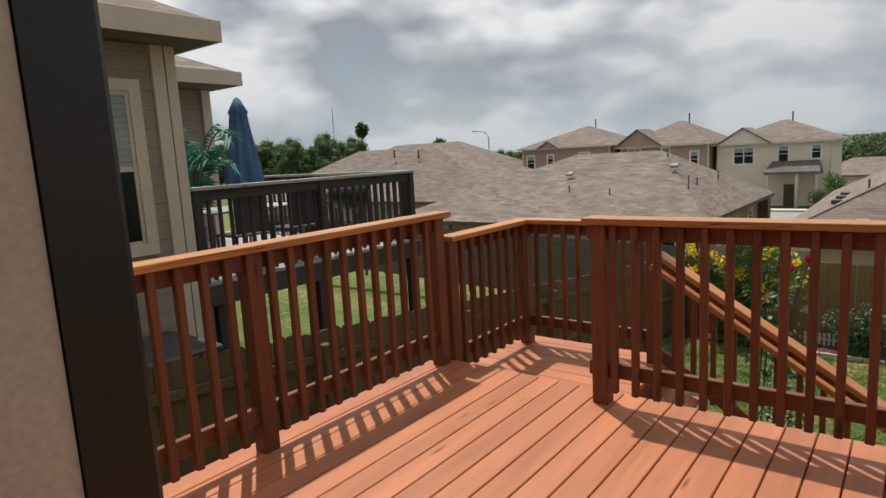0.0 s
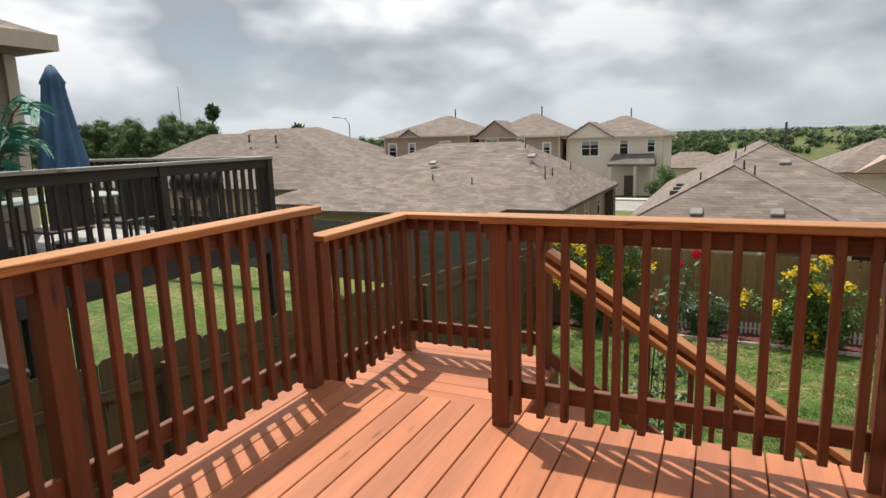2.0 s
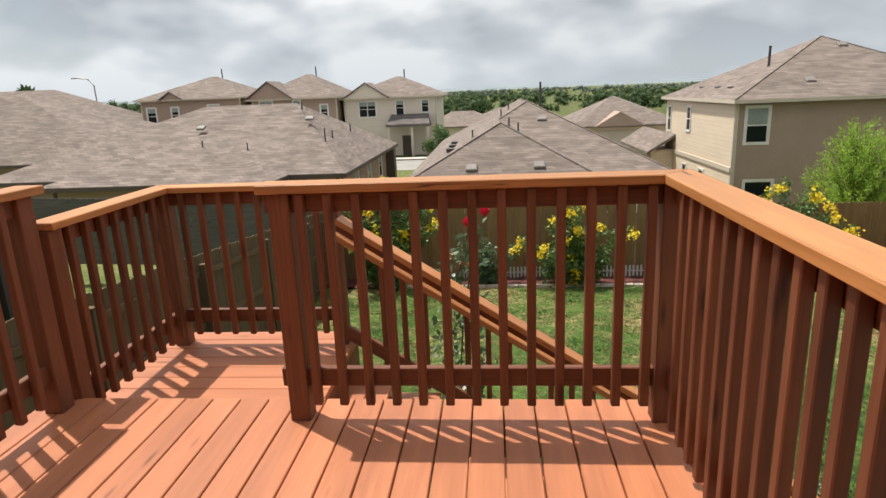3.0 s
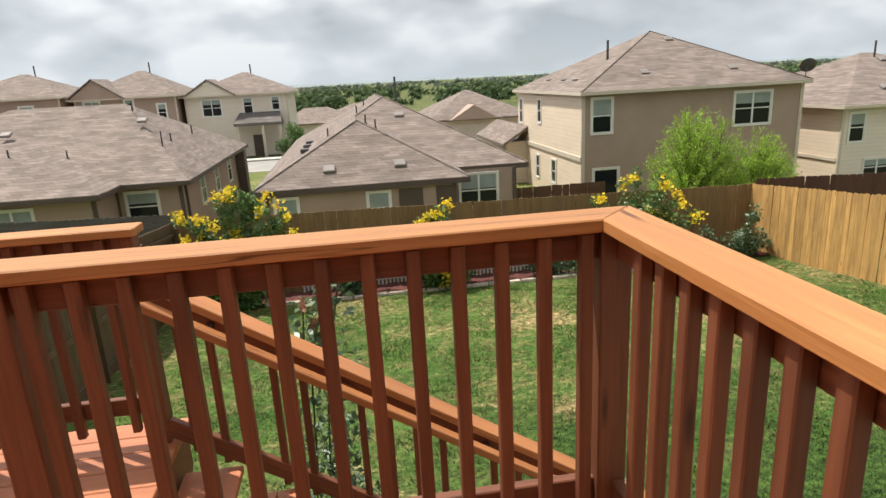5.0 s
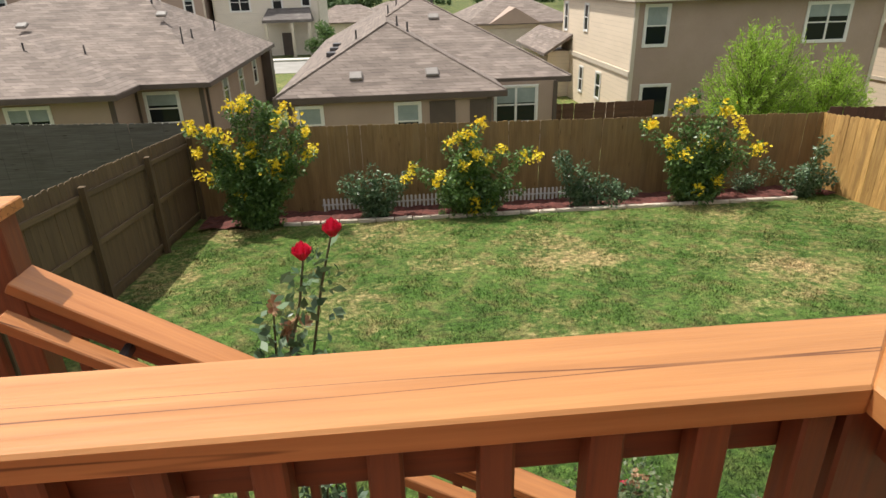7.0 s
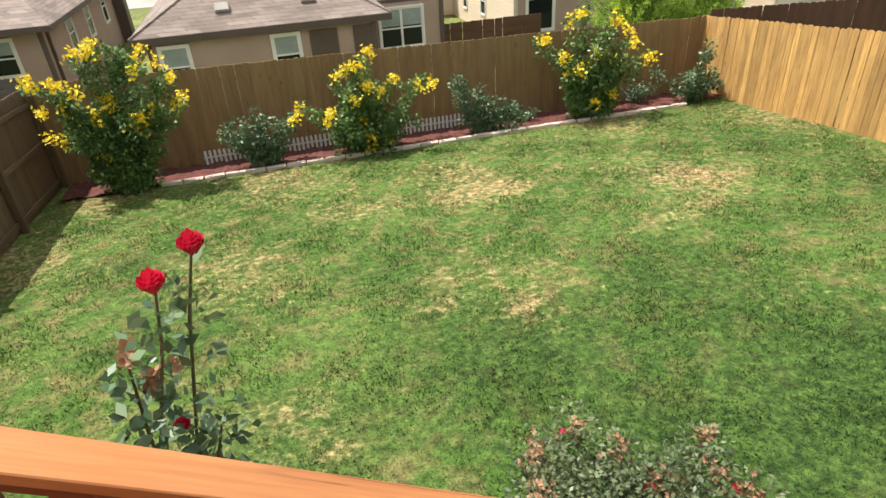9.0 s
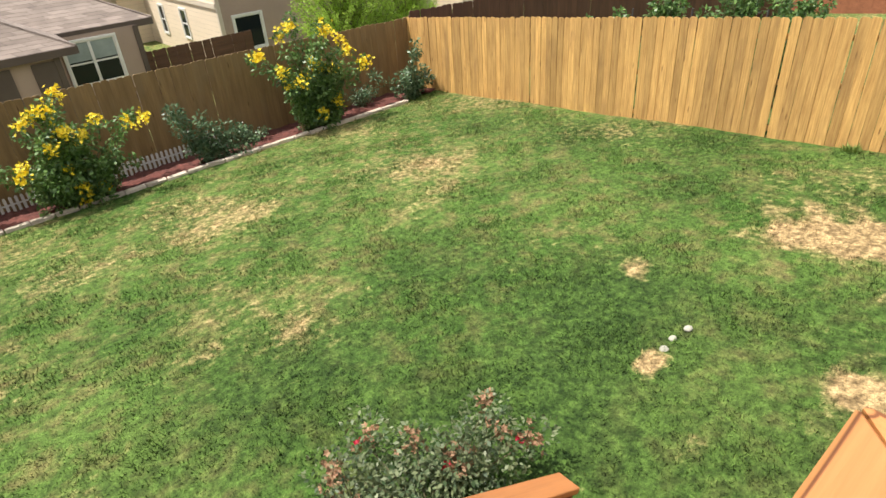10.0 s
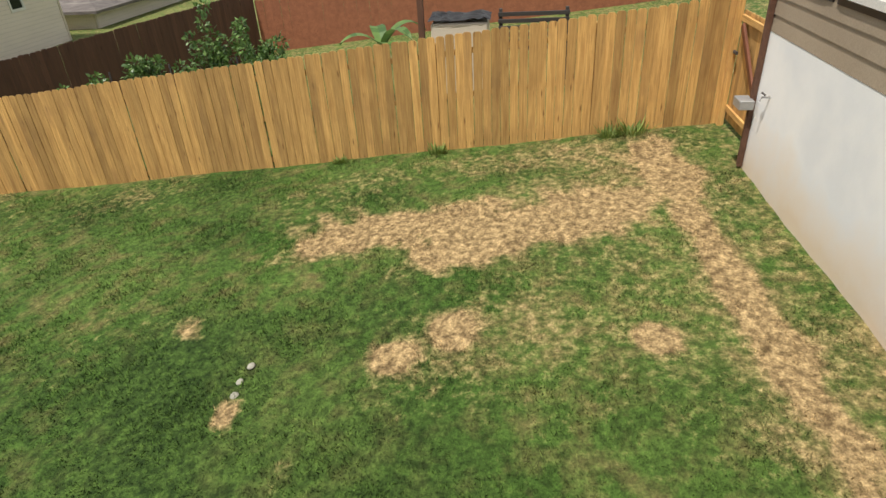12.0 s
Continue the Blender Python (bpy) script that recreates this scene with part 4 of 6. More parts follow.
def blossoms(rng, centres, n_each, spread, size):
    """Small trumpet flowers in heads: petals round each flower's middle."""
    out = []
    for c in centres:
        for _ in range(n_each):
            p = np.asarray(c) + rng.normal(scale=spread, size=3)
            up = rng.normal(size=3) + (0, -0.3, 0.9)
            up /= np.linalg.norm(up)
            a = np.cross(up, rng.normal(size=3))
            a /= np.linalg.norm(a)
            b = np.cross(up, a)
            for k in range(5):
                t = k * math.tau / 5
                q = a * math.cos(t) + b * math.sin(t)
                s = -a * math.sin(t) + b * math.cos(t)
                out.append([p, p + q * size * 0.6 + s * size * 0.36 + up * size * 0.4, p + q * size + up * size * 0.5, p + q * size * 0.6 - s * size * 0.36 + up * size * 0.4])
    return np.array(out)


def canes_of(rng, bm, x, y, z0, canes, depth, thick):
    """Arching stems from one foot; gives their tips and the clumps along them. canes: (sideways, height)."""
    tips, run = [], []
    for dx, h in canes:
        dy = rng.uniform(-depth, depth * 0.5)
        tip = np.array([x + dx, y + dy, z0 + h])
        foot = np.array([x + 0.10 * dx + rng.normal() * 0.05, y + rng.normal() * 0.04, z0 - 0.03])
        mid = np.array([x + 0.45 * dx, y + 0.5 * dy, z0 + 0.66 * h])
        tube(bm, [foot, mid, tip], [thick, thick * 0.65, thick * 0.2], 5)
        tips.append(tip)
        for t in np.linspace(0.12, 1.0, 9):
            p = (1 - t) ** 2 * foot + 2 * t * (1 - t) * mid + t * t * tip
            run.append((p, t))
    return tips, run


def flowering_bush(x, y, canes, seed, label, leaves):
    rng = np.random.default_rng(seed)
    z0 = ground_z(y)
    b = thing("flowering_bush", (x, y, z0), label, "bush", "yellow flowering bushes")
    bm = bmesh.new()
    tips, run = canes_of(rng, bm, x, y, z0, canes, 0.5, 0.018)
    part("branchwork", bm, STEM, b)
    cl = [(*(p + rng.normal(scale=0.07, size=3)), rng.uniform(0.10, 0.19) * (1.35 - 0.6 * t)) for p, t in run]
    top = max(h for _, h in canes)
    wide = max(abs(d) for d, _ in canes)
    cl += [(x + rng.uniform(-0.5, 0.5) * wide, y + rng.uniform(-0.3, 0.15), z0 + top * rng.uniform(0.05, 0.5), rng.uniform(0.12, 0.22)) for _ in range(16)]
    place("leaves", quad_mesh("leaves", leaf_cloud(rng, cl, leaves, 0.085), FLOWERGREEN), Matrix(), b)
    hs = []
    for p in tips:
        if p[2] - z0 > 0.42 * top:
            for _ in range(rng.integers(1, 3)):
                hs.append(p + rng.normal(scale=0.10, size=3) + (0, -0.05, 0.03))
    for k in range(6):
        c = cl[rng.integers(len(run))]
        hs.append(np.array(c[:3]) + (0, -c[3] * 1.1, 0.03))
    place("blossoms", quad_mesh("blossoms", blossoms(rng, hs, 28, 0.066, 0.038), YELLOW), Matrix(), b, "clusters of yellow trumpet flowers")


flowering_bush(-3.15, 15.0, [(-0.95, 2.3), (-0.75, 1.9), (-0.5, 2.1), (-0.2, 2.45), (0.05, 2.65), (0.3, 2.6), (0.5, 2.5), (0.75, 2.3), (1.1, 2.15), (1.15, 1.5), (0.9, 1.8), (-0.6, 1.3), (0.1, 1.9), (0.4, 1.4), (-0.2, 1.5), (-0.9, 1.2)],
               11, "large bush full of yellow flowers in the fence corner", 20000)
flowering_bush(1.4, 15.2, [(-0.1, 1.95), (-0.25, 1.85), (0.1, 1.95), (-0.45, 1.6), (-0.35, 1.35), (-1.25, 1.15), (-0.75, 0.95), (0.65, 1.4), (1.0, 1.35), (1.3, 1.25), (0.4, 1.1), (0.1, 1.4), (-0.5, 0.8), (0.9, 0.6)],
               12, "spreading green bush with yellow flower heads", 11000)
flowering_bush(6.4, 15.2, [(-1.05, 1.75), (-0.8, 1.55), (-0.55, 2.1), (-0.15, 2.25), (0.1, 2.15), (0.35, 2.0), (0.6, 1.75), (0.95, 1.45), (1.1, 1.3), (-0.6, 1.2), (0.3, 1.3), (-0.2, 1.6), (0.75, 1.0)],
               13, "upright bush with many yellow flower heads", 13500)


def bed_rose(x, y, canes, seed, label, leaves):
    """A loose rose of a few arching canes."""
    rng = np.random.default_rng(seed)
    z0 = ground_z(y)
    b = thing("rose_shrub", (x, y, z0), label, "shrub", "rose shrubs")
    bm = bmesh.new()
    tips, run = canes_of(rng, bm, x, y, z0, canes, 0.3, 0.011)
    part("branchwork", bm, STEM, b)
    cl = [(*(p + rng.normal(scale=0.05, size=3)), rng.uniform(0.07, 0.14)) for p, t in run]
    place("leaves", quad_mesh("leaves", leaf_cloud(rng, cl, leaves, 0.085), ROSEGREEN), Matrix(), b)


def rose_shrub(x, y, width, height, seed, label, flowers=0, leaves=2200, material=ROSEGREEN, leaf=0.055, stretch=0.6, spread=1.0):
    rng = np.random.default_rng(seed)
    z0 = ground_z(y)
    b = thing("rose_shrub", (x, y, z0), label, "shrub", "rose shrubs")
    bm = bmesh.new()
    cl, tips = [], []
    for k in range(13):
        a = rng.uniform(0, math.tau)
        rr = width * rng.uniform(0.12, 0.52) * spread
        h = height * rng.uniform(0.5, 1.0) * (1 - 0.4 * (rr / (0.6 * width)) ** 2)
        tip = np.array([x + rr * math.cos(a), y + stretch * rr * math.sin(a), z0 + h])
        tube(bm, [(x + rng.normal() * 0.05, y + rng.normal() * 0.05, z0 - 0.03), (x + 0.4 * (tip[0] - x), y + 0.4 * (tip[1] - y), z0 + 0.6 * h), tip], [0.012, 0.009, 0.004], 5)
        tips.append(tip)
        for t in (0.45, 0.65, 0.85, 1.0):
            p = np.array([x, y, z0 + 0.15 * h]) + (tip - (x, y, z0 + 0.15 * h)) * t
            cl.append((*(p + rng.normal(scale=0.03, size=3)), width * rng.uniform(0.055, 0.11)))
    part("branchwork", bm, STEM, b)
    place("leaves", quad_mesh("leaves", leaf_cloud(rng, cl, leaves, leaf), material), Matrix(), b)
    if flowers:
        hs = [tips[i % len(tips)] + rng.normal(scale=0.05, size=3) + (0, 0, 0.03) for i in range(flowers)]
        for c in hs:
            place("spent_bloom", quad_mesh("spent_bloom", blossoms(rng, [c], 4, 0.03, 0.028), FADED), Matrix(), b, "faded brownish rose head")
        for i in range(max(2, flowers // 18)):
            c = tips[(3 * i + 1) % len(tips)] + rng.normal(scale=0.06, size=3) + (0, 0, 0.04)
            place("bud", quad_mesh("bud", blossoms(rng, [c], 4, 0.015, 0.03), RED), Matrix(), b, "small red rose bud")


bed_rose(-0.65, 15.25, [(-0.8, 0.75), (-0.6, 0.9), (-0.35, 1.0), (-0.1, 1.05), (0.15, 0.95), (0.4, 0.85), (0.7, 0.95), (-0.5, 0.5), (0.0, 0.7), (0.35, 0.5), (-0.2, 0.35)], 21, "low dark green rose shrub in red mulch", 3000)
bed_rose(3.75, 15.25, [(-0.45, 1.3), (-0.3, 1.2), (-0.35, 0.9), (-0.1, 0.6), (0.3, 0.75), (0.6, 0.65), (0.9, 0.6), (1.15, 0.3), (0.1, 0.9), (0.7, 0.4)], 22, "loose green rose shrub against the fence", 2600)
bed_rose(9.0, 15.15, [(-0.95, 0.8), (-0.4, 0.75), (0.1, 1.15), (0.35, 1.3), (0.05, 0.7), (0.3, 0.5), (0.55, 0.65), (0.75, 0.45), (0.7, 0.3), (-0.1, 0.45)], 23, "sprawling green rose shrub in the fence corner", 2600)
rose_shrub(4.9, 15.6, 0.9, 0.5, 24, "small dark green shrub in the flower bed", 0, 900)
rose_shrub(7.9, 15.6, 1.0, 0.6, 25, "small dark green shrub in the flower bed", 0, 1000)
rose_shrub(1.40, 5.40, 2.2, 0.46, 26, "wide rose shrub with faded heads beside the stairs", 70, 6500, ROSEDRY, stretch=0.65, leaf=0.045)
rose_shrub(-0.75, 4.95, 0.9, 1.9, 27, "tall leggy rose with dark leaves behind the stairs", 6, 2600, stretch=0.6)


def tall_rose():
    """Two long stems that carry red roses above the stair rail."""
    rng = np.random.default_rng(31)
    z0 = ground_z(4.75)
    r = thing("rose", (-0.75, 4.8, z0), "tall garden rose with two red blooms", "rose")
    bm = bmesh.new()
    stems = [[(-0.80, 4.85, z0), (-0.78, 4.82, -0.9), (-0.72, 4.80, -0.1), (-0.62, 4.79, 0.38), (-0.56, 4.79, 0.60)],
             [(-0.78, 4.80, z0), (-0.84, 4.76, -0.8), (-0.80, 4.74, 0.0), (-0.70, 4.72, 0.35), (-0.665, 4.72, 0.54)],
             [(-0.80, 4.80, z0), (-0.86, 4.74, -0.7), (-0.83, 4.74, 0.05), (-0.81, 4.74, 0.30)],
             [(-0.78, 4.80, z0), (-0.70, 4.76, -0.7), (-0.66, 4.74, -0.15), (-0.62, 4.74, -0.02)]]
    for s in stems:
        tube(bm, s, [0.010] + [0.006] * (len(s) - 2) + [0.004], 6)
    part("branchwork", bm, STEM, r)
    cl = []
    for s in stems:
        for a, b in zip(s, s[1:]):
            for t in (0.25, 0.5, 0.75, 1.0):
                p = np.array(a) + (np.array(b) - np.array(a)) * t
                if -1.6 < p[2] < 0.52:
                    cl.append((*p, 0.07 if p[2] > 0.1 else 0.10))
    place("leaves", quad_mesh("leaves", leaf_cloud(rng, cl, 700, 0.056), ROSEGREEN), Matrix(), r)
    for c, rad in (((-0.555, 4.79, 0.625), 0.040), ((-0.668, 4.72, 0.565), 0.040), ((-0.735, 4.75, 0.01), 0.028)):
        bm = bmesh.new()
        bmesh.ops.create_icosphere(bm, subdivisions=2, radius=rad * 0.5)
        bmesh.ops.translate(bm, vec=(c[0], c[1], c[2] + rad * 0.1), verts=bm.verts[:])
        bloom = part("bloom", bm, RED, r, "red rose bloom", True)
        for ring in range(4):
            n = 4 + 2 * ring
            for k in range(n):
                t = (k + 0.5 * (ring % 2)) * math.tau / n
                q = np.array([math.cos(t), math.sin(t), 0.0])
                u = np.array([-math.sin(t), math.cos(t), 0.0])
                ri = rad * (0.14 + 0.17 * ring)
                hgt = rad * (1.25 - 0.30 * ring)
                p = np.array(c) + q * ri * 0.45 + (0, 0, -rad * 0.85)
                o = np.array(c) + q * ri * 1.25 + (0, 0, hgt * 0.75)
                w = rad * (0.36 + 0.06 * ring)
                place("petal", quad_mesh("petal", np.array([[p, o + u * w - (0, 0, rad * 0.25), o + q * rad * 0.14 + (0, 0, rad * 0.12), o - u * w - (0, 0, rad * 0.25)]]), RED), Matrix(), bloom)
    hs = [(-0.81, 4.74, 0.33), (-0.77, 4.74, 0.22), (-0.70, 4.73, 0.26)]
    for c in hs:
        place("spent_bloom", quad_mesh("spent_bloom", blossoms(rng, [c], 4, 0.012, 0.032), FADED), Matrix(), r, "withered brown rose head")


tall_rose()


def tree(name, label, x, y, z0, crowns, n, leaf, material, seed, category="tree", trunk=0.09):
    rng = np.random.default_rng(seed)
    t = thing(name, (x, y, z0), label, category)
    bm = bmesh.new()
    cl = []
    for cx, cy, cz, r in crowns:
        tube(bm, [(x, y, z0), ((x + cx) / 2, (y + cy) / 2, z0 + 0.55 * (cz - z0)), (cx, cy, cz)], [trunk, trunk * 0.6, trunk * 0.2], 6)
        for k in range(26):
            d = rng.normal(size=3)
            d /= np.linalg.norm(d)
            d *= r * rng.uniform(0.3, 0.95)
            p = np.array([cx, cy, cz]) + d
            tube(bm, [(cx + d[0] * 0.1, cy + d[1] * 0.1, cz - r * 0.3), p], [trunk * 0.2, 0.006], 4)
            cl.append((*p, r * rng.uniform(0.16, 0.34)))
    part("trunk", bm, BARK, t)
    place("crown", quad_mesh("crown", leaf_cloud(rng, cl, n, leaf, 0.9), material), Matrix(), t)
    return t


def feathery_tree():
    """Two rounded masses of long upright twigs set with narrow leaves."""
    rng = np.random.default_rng(41)
    x, y, z0 = 12.6, 22.0, -4.25
    t = thing("willow_tree", (x, y, z0), "bright lime-green feathery tree behind the fence", "tree")
    bm, out = bmesh.new(), []
    for cx, rx, zt, n in ((11.55, 1.6, 0.15, 250), (12.6, 1.3, -0.35, 110), (14.4, 1.4, -0.85, 190)):
        tube(bm, [(x, y, z0), ((x + cx) / 2, y, z0 + 1.0), (cx, y, z0 + 2.0)], [0.10, 0.07, 0.04], 6)
        for k in range(n):
            a, u = rng.uniform(0, math.tau), rng.uniform(0, 1) ** 0.5
            r = rx * u
            tip = np.array([cx + r * math.cos(a) + rng.normal() * 0.08, y + 0.8 * r * math.sin(a), z0 + (zt - z0) * (1 - 0.52 * u ** 2.2) * rng.uniform(0.80, 1.04)])
            if rng.uniform() < 0.45:
                tip[2] = z0 + 0.7 + (tip[2] - z0 - 0.7) * rng.uniform(0.25, 0.9)
            root = np.array([cx + 0.25 * r * math.cos(a), y + 0.2 * r * math.sin(a), max(z0 + 0.8, tip[2] - rng.uniform(0.9, 1.6))])
            mid = (root + tip) / 2 + rng.normal(scale=0.06, size=3)
            tube(bm, [root, mid, tip], [0.012, 0.008, 0.003], 3)
            for q in range(60):
                f = rng.uniform(0.15, 1.0)
                p = root * (1 - f) + tip * f + rng.normal(scale=0.045, size=3)
                d = (tip - root) / np.linalg.norm(tip - root) + rng.normal(scale=0.75, size=3)
                d /= np.linalg.norm(d)
                sd = np.cross(d, rng.normal(size=3))
                sd /= np.linalg.norm(sd)
                L = rng.uniform(0.08, 0.17)
                out.append([p, p + d * L * 0.5 + sd * 0.016, p + d * L, p + d * L * 0.5 - sd * 0.016])
    part("trunk", bm, BARK, t)
    place("crown", quad_mesh("crown", np.array(out), LIME), Matrix(), t)


feathery_tree()


# ---- neighbouring houses ----
def hip(bm, x0, x1, y0, y1, ze, ridge, zr, thick=0.16):
    """A hipped roof over a rectangle of eaves; ridge: its two ends (x, y)."""
    c = [(x0, y0), (x1, y0), (x1, y1), (x0, y1)]
    lo = [bm.verts.new((*p, ze - thick)) for p in c]
    hi = [bm.verts.new((*p, ze)) for p in c]
    (ax, ay), (bx, by) = ridge
    a, b = bm.verts.new((ax, ay, zr)), bm.verts.new((bx, by, zr))
    bm.faces.new(lo)
    for i in range(4):
        j = (i + 1) % 4
        bm.faces.new((lo[j], lo[i], hi[i], hi[j]))
    if abs(bx - ax) > abs(by - ay):
        bm.faces.new((hi[0], hi[1], b, a))
        bm.faces.new((hi[1], hi[2], b))
        bm.faces.new((hi[2], hi[3], a, b))
        bm.faces.new((hi[3], hi[0], a))
    else:
        bm.faces.new((hi[0], hi[1], a))
        bm.faces.new((hi[1], hi[2], b, a))
        bm.faces.new((hi[2], hi[3], b))
        bm.faces.new((hi[3], hi[0], a, b))
    bmesh.ops.recalc_face_normals(bm, faces=bm.faces[:])
    return bm


def fascia(parent, x0, x1, y0, y1, ze, material, h=0.17):
    bm = bmesh.new()
    for a in ((x0 - 0.025, x1 + 0.025, y0 - 0.028, y0 - 0.003), (x0 - 0.025, x1 + 0.025, y1 + 0.003, y1 + 0.028), (x0 - 0.028, x0 - 0.003, y0, y1), (x1 + 0.003, x1 + 0.028, y0, y1)):
        box(bm, *a, ze - h, ze - 0.004)
    part("fascia", bm, material, parent)


def ridge_caps(parent, lines, material):
    bm = bmesh.new()
    for p, q in lines:
        tube(bm, [p, q], 0.045, 4)
    part("ridge_cap", bm, material, parent)


def roof_vent(parent, x, y, z, pitch=25, way=0):
    bm = box(bmesh.new(), -0.2, 0.2, -0.17, 0.17, 0.0, 0.12, 0.03)
    place("roof_vent", mesh_of("roof_vent", bm, VENT), pose(x, y, z, 0, 0, way) @ pose(0, 0, 0, pitch), parent, "taupe metal roof vent")


def vent_pipe(parent, x, y, z, h=0.4, r=0.032):
    bm = tube(bmesh.new(), [(x, y, z - 0.1), (x, y, z + h)], r, 8)
    tube(bm, [(x, y, z - 0.02), (x, y, z + 0.04)], r * 1.6, 8)
    part("vent_pipe", bm, DARKMETAL, parent, "dark vent pipe")


def block(parent, x0, x1, y0, y1, z0, z1, material, corner=None):
    part("wall", box(bmesh.new(), x0, x1, y0, y1, z0, z1), material, parent)
    if corner:
        for x, y in ((x0, y0), (x1, y0)):
            part("corner_board", box(bmesh.new(), x - 0.07, x + 0.07, y - 0.035, y + 0.07, z0, z1), corner, parent)


def house_behind():
    """Single-storey house straight behind the back fence."""
    h = thing("house", (1, 28, -4.4), "single-storey taupe house with a hipped shingle roof", "house", "houses")
    ze = -1.7
    block(h, -3.25, 2.85, 21.5, 38, -4.5, ze - 0.12, STUCCO)
    block(h, 2.85, 5.45, 23.6, 38, -4.5, ze - 0.12, STUCCO)
    xw, xm, xr, yf, ym, yb = -3.70, 3.32, 6.0, 21.35, 23.65, 41.0
    xp, yp, zp = 1.05, 28.9, 0.82
    xt = (xw + xm) / 2
    zt = ze + (zp - ze) * (xt - xw) / (xp - xw)
    yu = ym + (yp - ym) * (zt - ze) / (zp - ze)
    bm = bmesh.new()
    c = {k: bm.verts.new(p) for k, p in dict(
        L=(xw, yf, ze), M=(xm, yf, ze), T=(xt, yf + 2.9, zt), U=(xt, yu, zt), V=(xm, ym, ze), R=(xr, ym, ze),
        P=(xp, yp, zp), Q=(xp, 36.0, zp), A=(xw, yb, ze), B=(xr, yb, ze)).items()}
    for f in ("LMT", "MVUT", "VRPU", "RBQP", "BAQ", "LTUPQA"):
        bm.faces.new([c[k] for k in f])
    edge = {k: bm.verts.new(c[k].co - Vector((0, 0, 0.16))) for k in "LMVRBA"}
    for p, q in zip("LMVRBA", "MVRBAL"):
        bm.faces.new((c[p], edge[p], edge[q], c[q]))
    bm.faces.new([edge[k] for k in "ABRVML"])
    part("roof", bm, ROOF, h)
    for x0, x1, y in ((xw, xm, yf), (xm + 0.03, xr, ym)):
        part("fascia", box(bmesh.new(), x0 - 0.02, x1 + 0.02, y - 0.03, y - 0.004, ze - 0.19, ze - 0.01), DARKTRIM, h)
    for x, y0, y1 in ((xw - 0.03, yf, yb), (xm + 0.004, yf, ym - 0.035), (xr + 0.004, ym, yb)):
        part("fascia", box(bmesh.new(), x, x + 0.026, y0, y1, ze - 0.19, ze - 0.01), DARKTRIM, h)
    ridge_caps(h, [((xp, yp, zp), (xp, 36, zp)), ((xp, yp, zp), (xr, ym, ze)), ((xt, yf + 2.9, zt), (xm, yf, ze)), ((xt, yf + 2.9, zt), (xw, yf, ze)), ((xt, yu, zt), (xp, yp, zp))], ROOF)
    for x0, x1, z1 in ((-3.1, -2.3, -1.98), (-0.12, 0.68, -1.98)):
        window(h, facing((x0 + x1) / 2, 21.5, z1 - 1.1, "-y"), x1 - x0 - 0.1, 1.05, WHITE, 1, True, 0.07, 0.5)
    for x0, x1 in ((0.95, 1.75), (2.2, 2.8)):
        part("door", box(bmesh.new(), x0, x1, 21.47, 21.52, -4.4, -1.98), DARKTRIM, h, "dark brown door in the shade of the eaves")
    window(h, facing(4.08, 23.6, -3.2, "-y"), 1.4, 1.2, WHITE, 2, True, 0.07, 0.45)
    for x in (-3.27, 2.83, 5.47):
        y = 21.48 if x < 3 else 23.58
        part("corner_board", box(bmesh.new(), x - 0.09, x + 0.05, y - 0.03, y + 0.1, -4.5, ze - 0.13), DARKTRIM, h)
    roof_vent(h, -1.25, 22.05, -1.27, 33)
    roof_vent(h, 1.10, 22.1, -1.24, 33)
    roof_vent(h, 1.60, 27.4, 0.07, 25)
    for x, y, z in ((0.15, 25.2, -0.02), (0.5, 25.0, -0.20), (-0.1, 29.0, 0.20), (0.3, 31.5, 0.40), (-1.3, 25.5, -0.45)):
        vent_pipe(h, x, y, z, 0.32)
    vent_pipe(h, 2.3, 37.5, 0.2, 1.5, 0.06)
    for k in range(3):
        part("skylight", box(bmesh.new(), -2.30, -2.02, 24.4 + 1.6 * k, 24.9 + 1.6 * k, -0.90, -0.76), DARKMETAL, h, "dark roof vent slot")


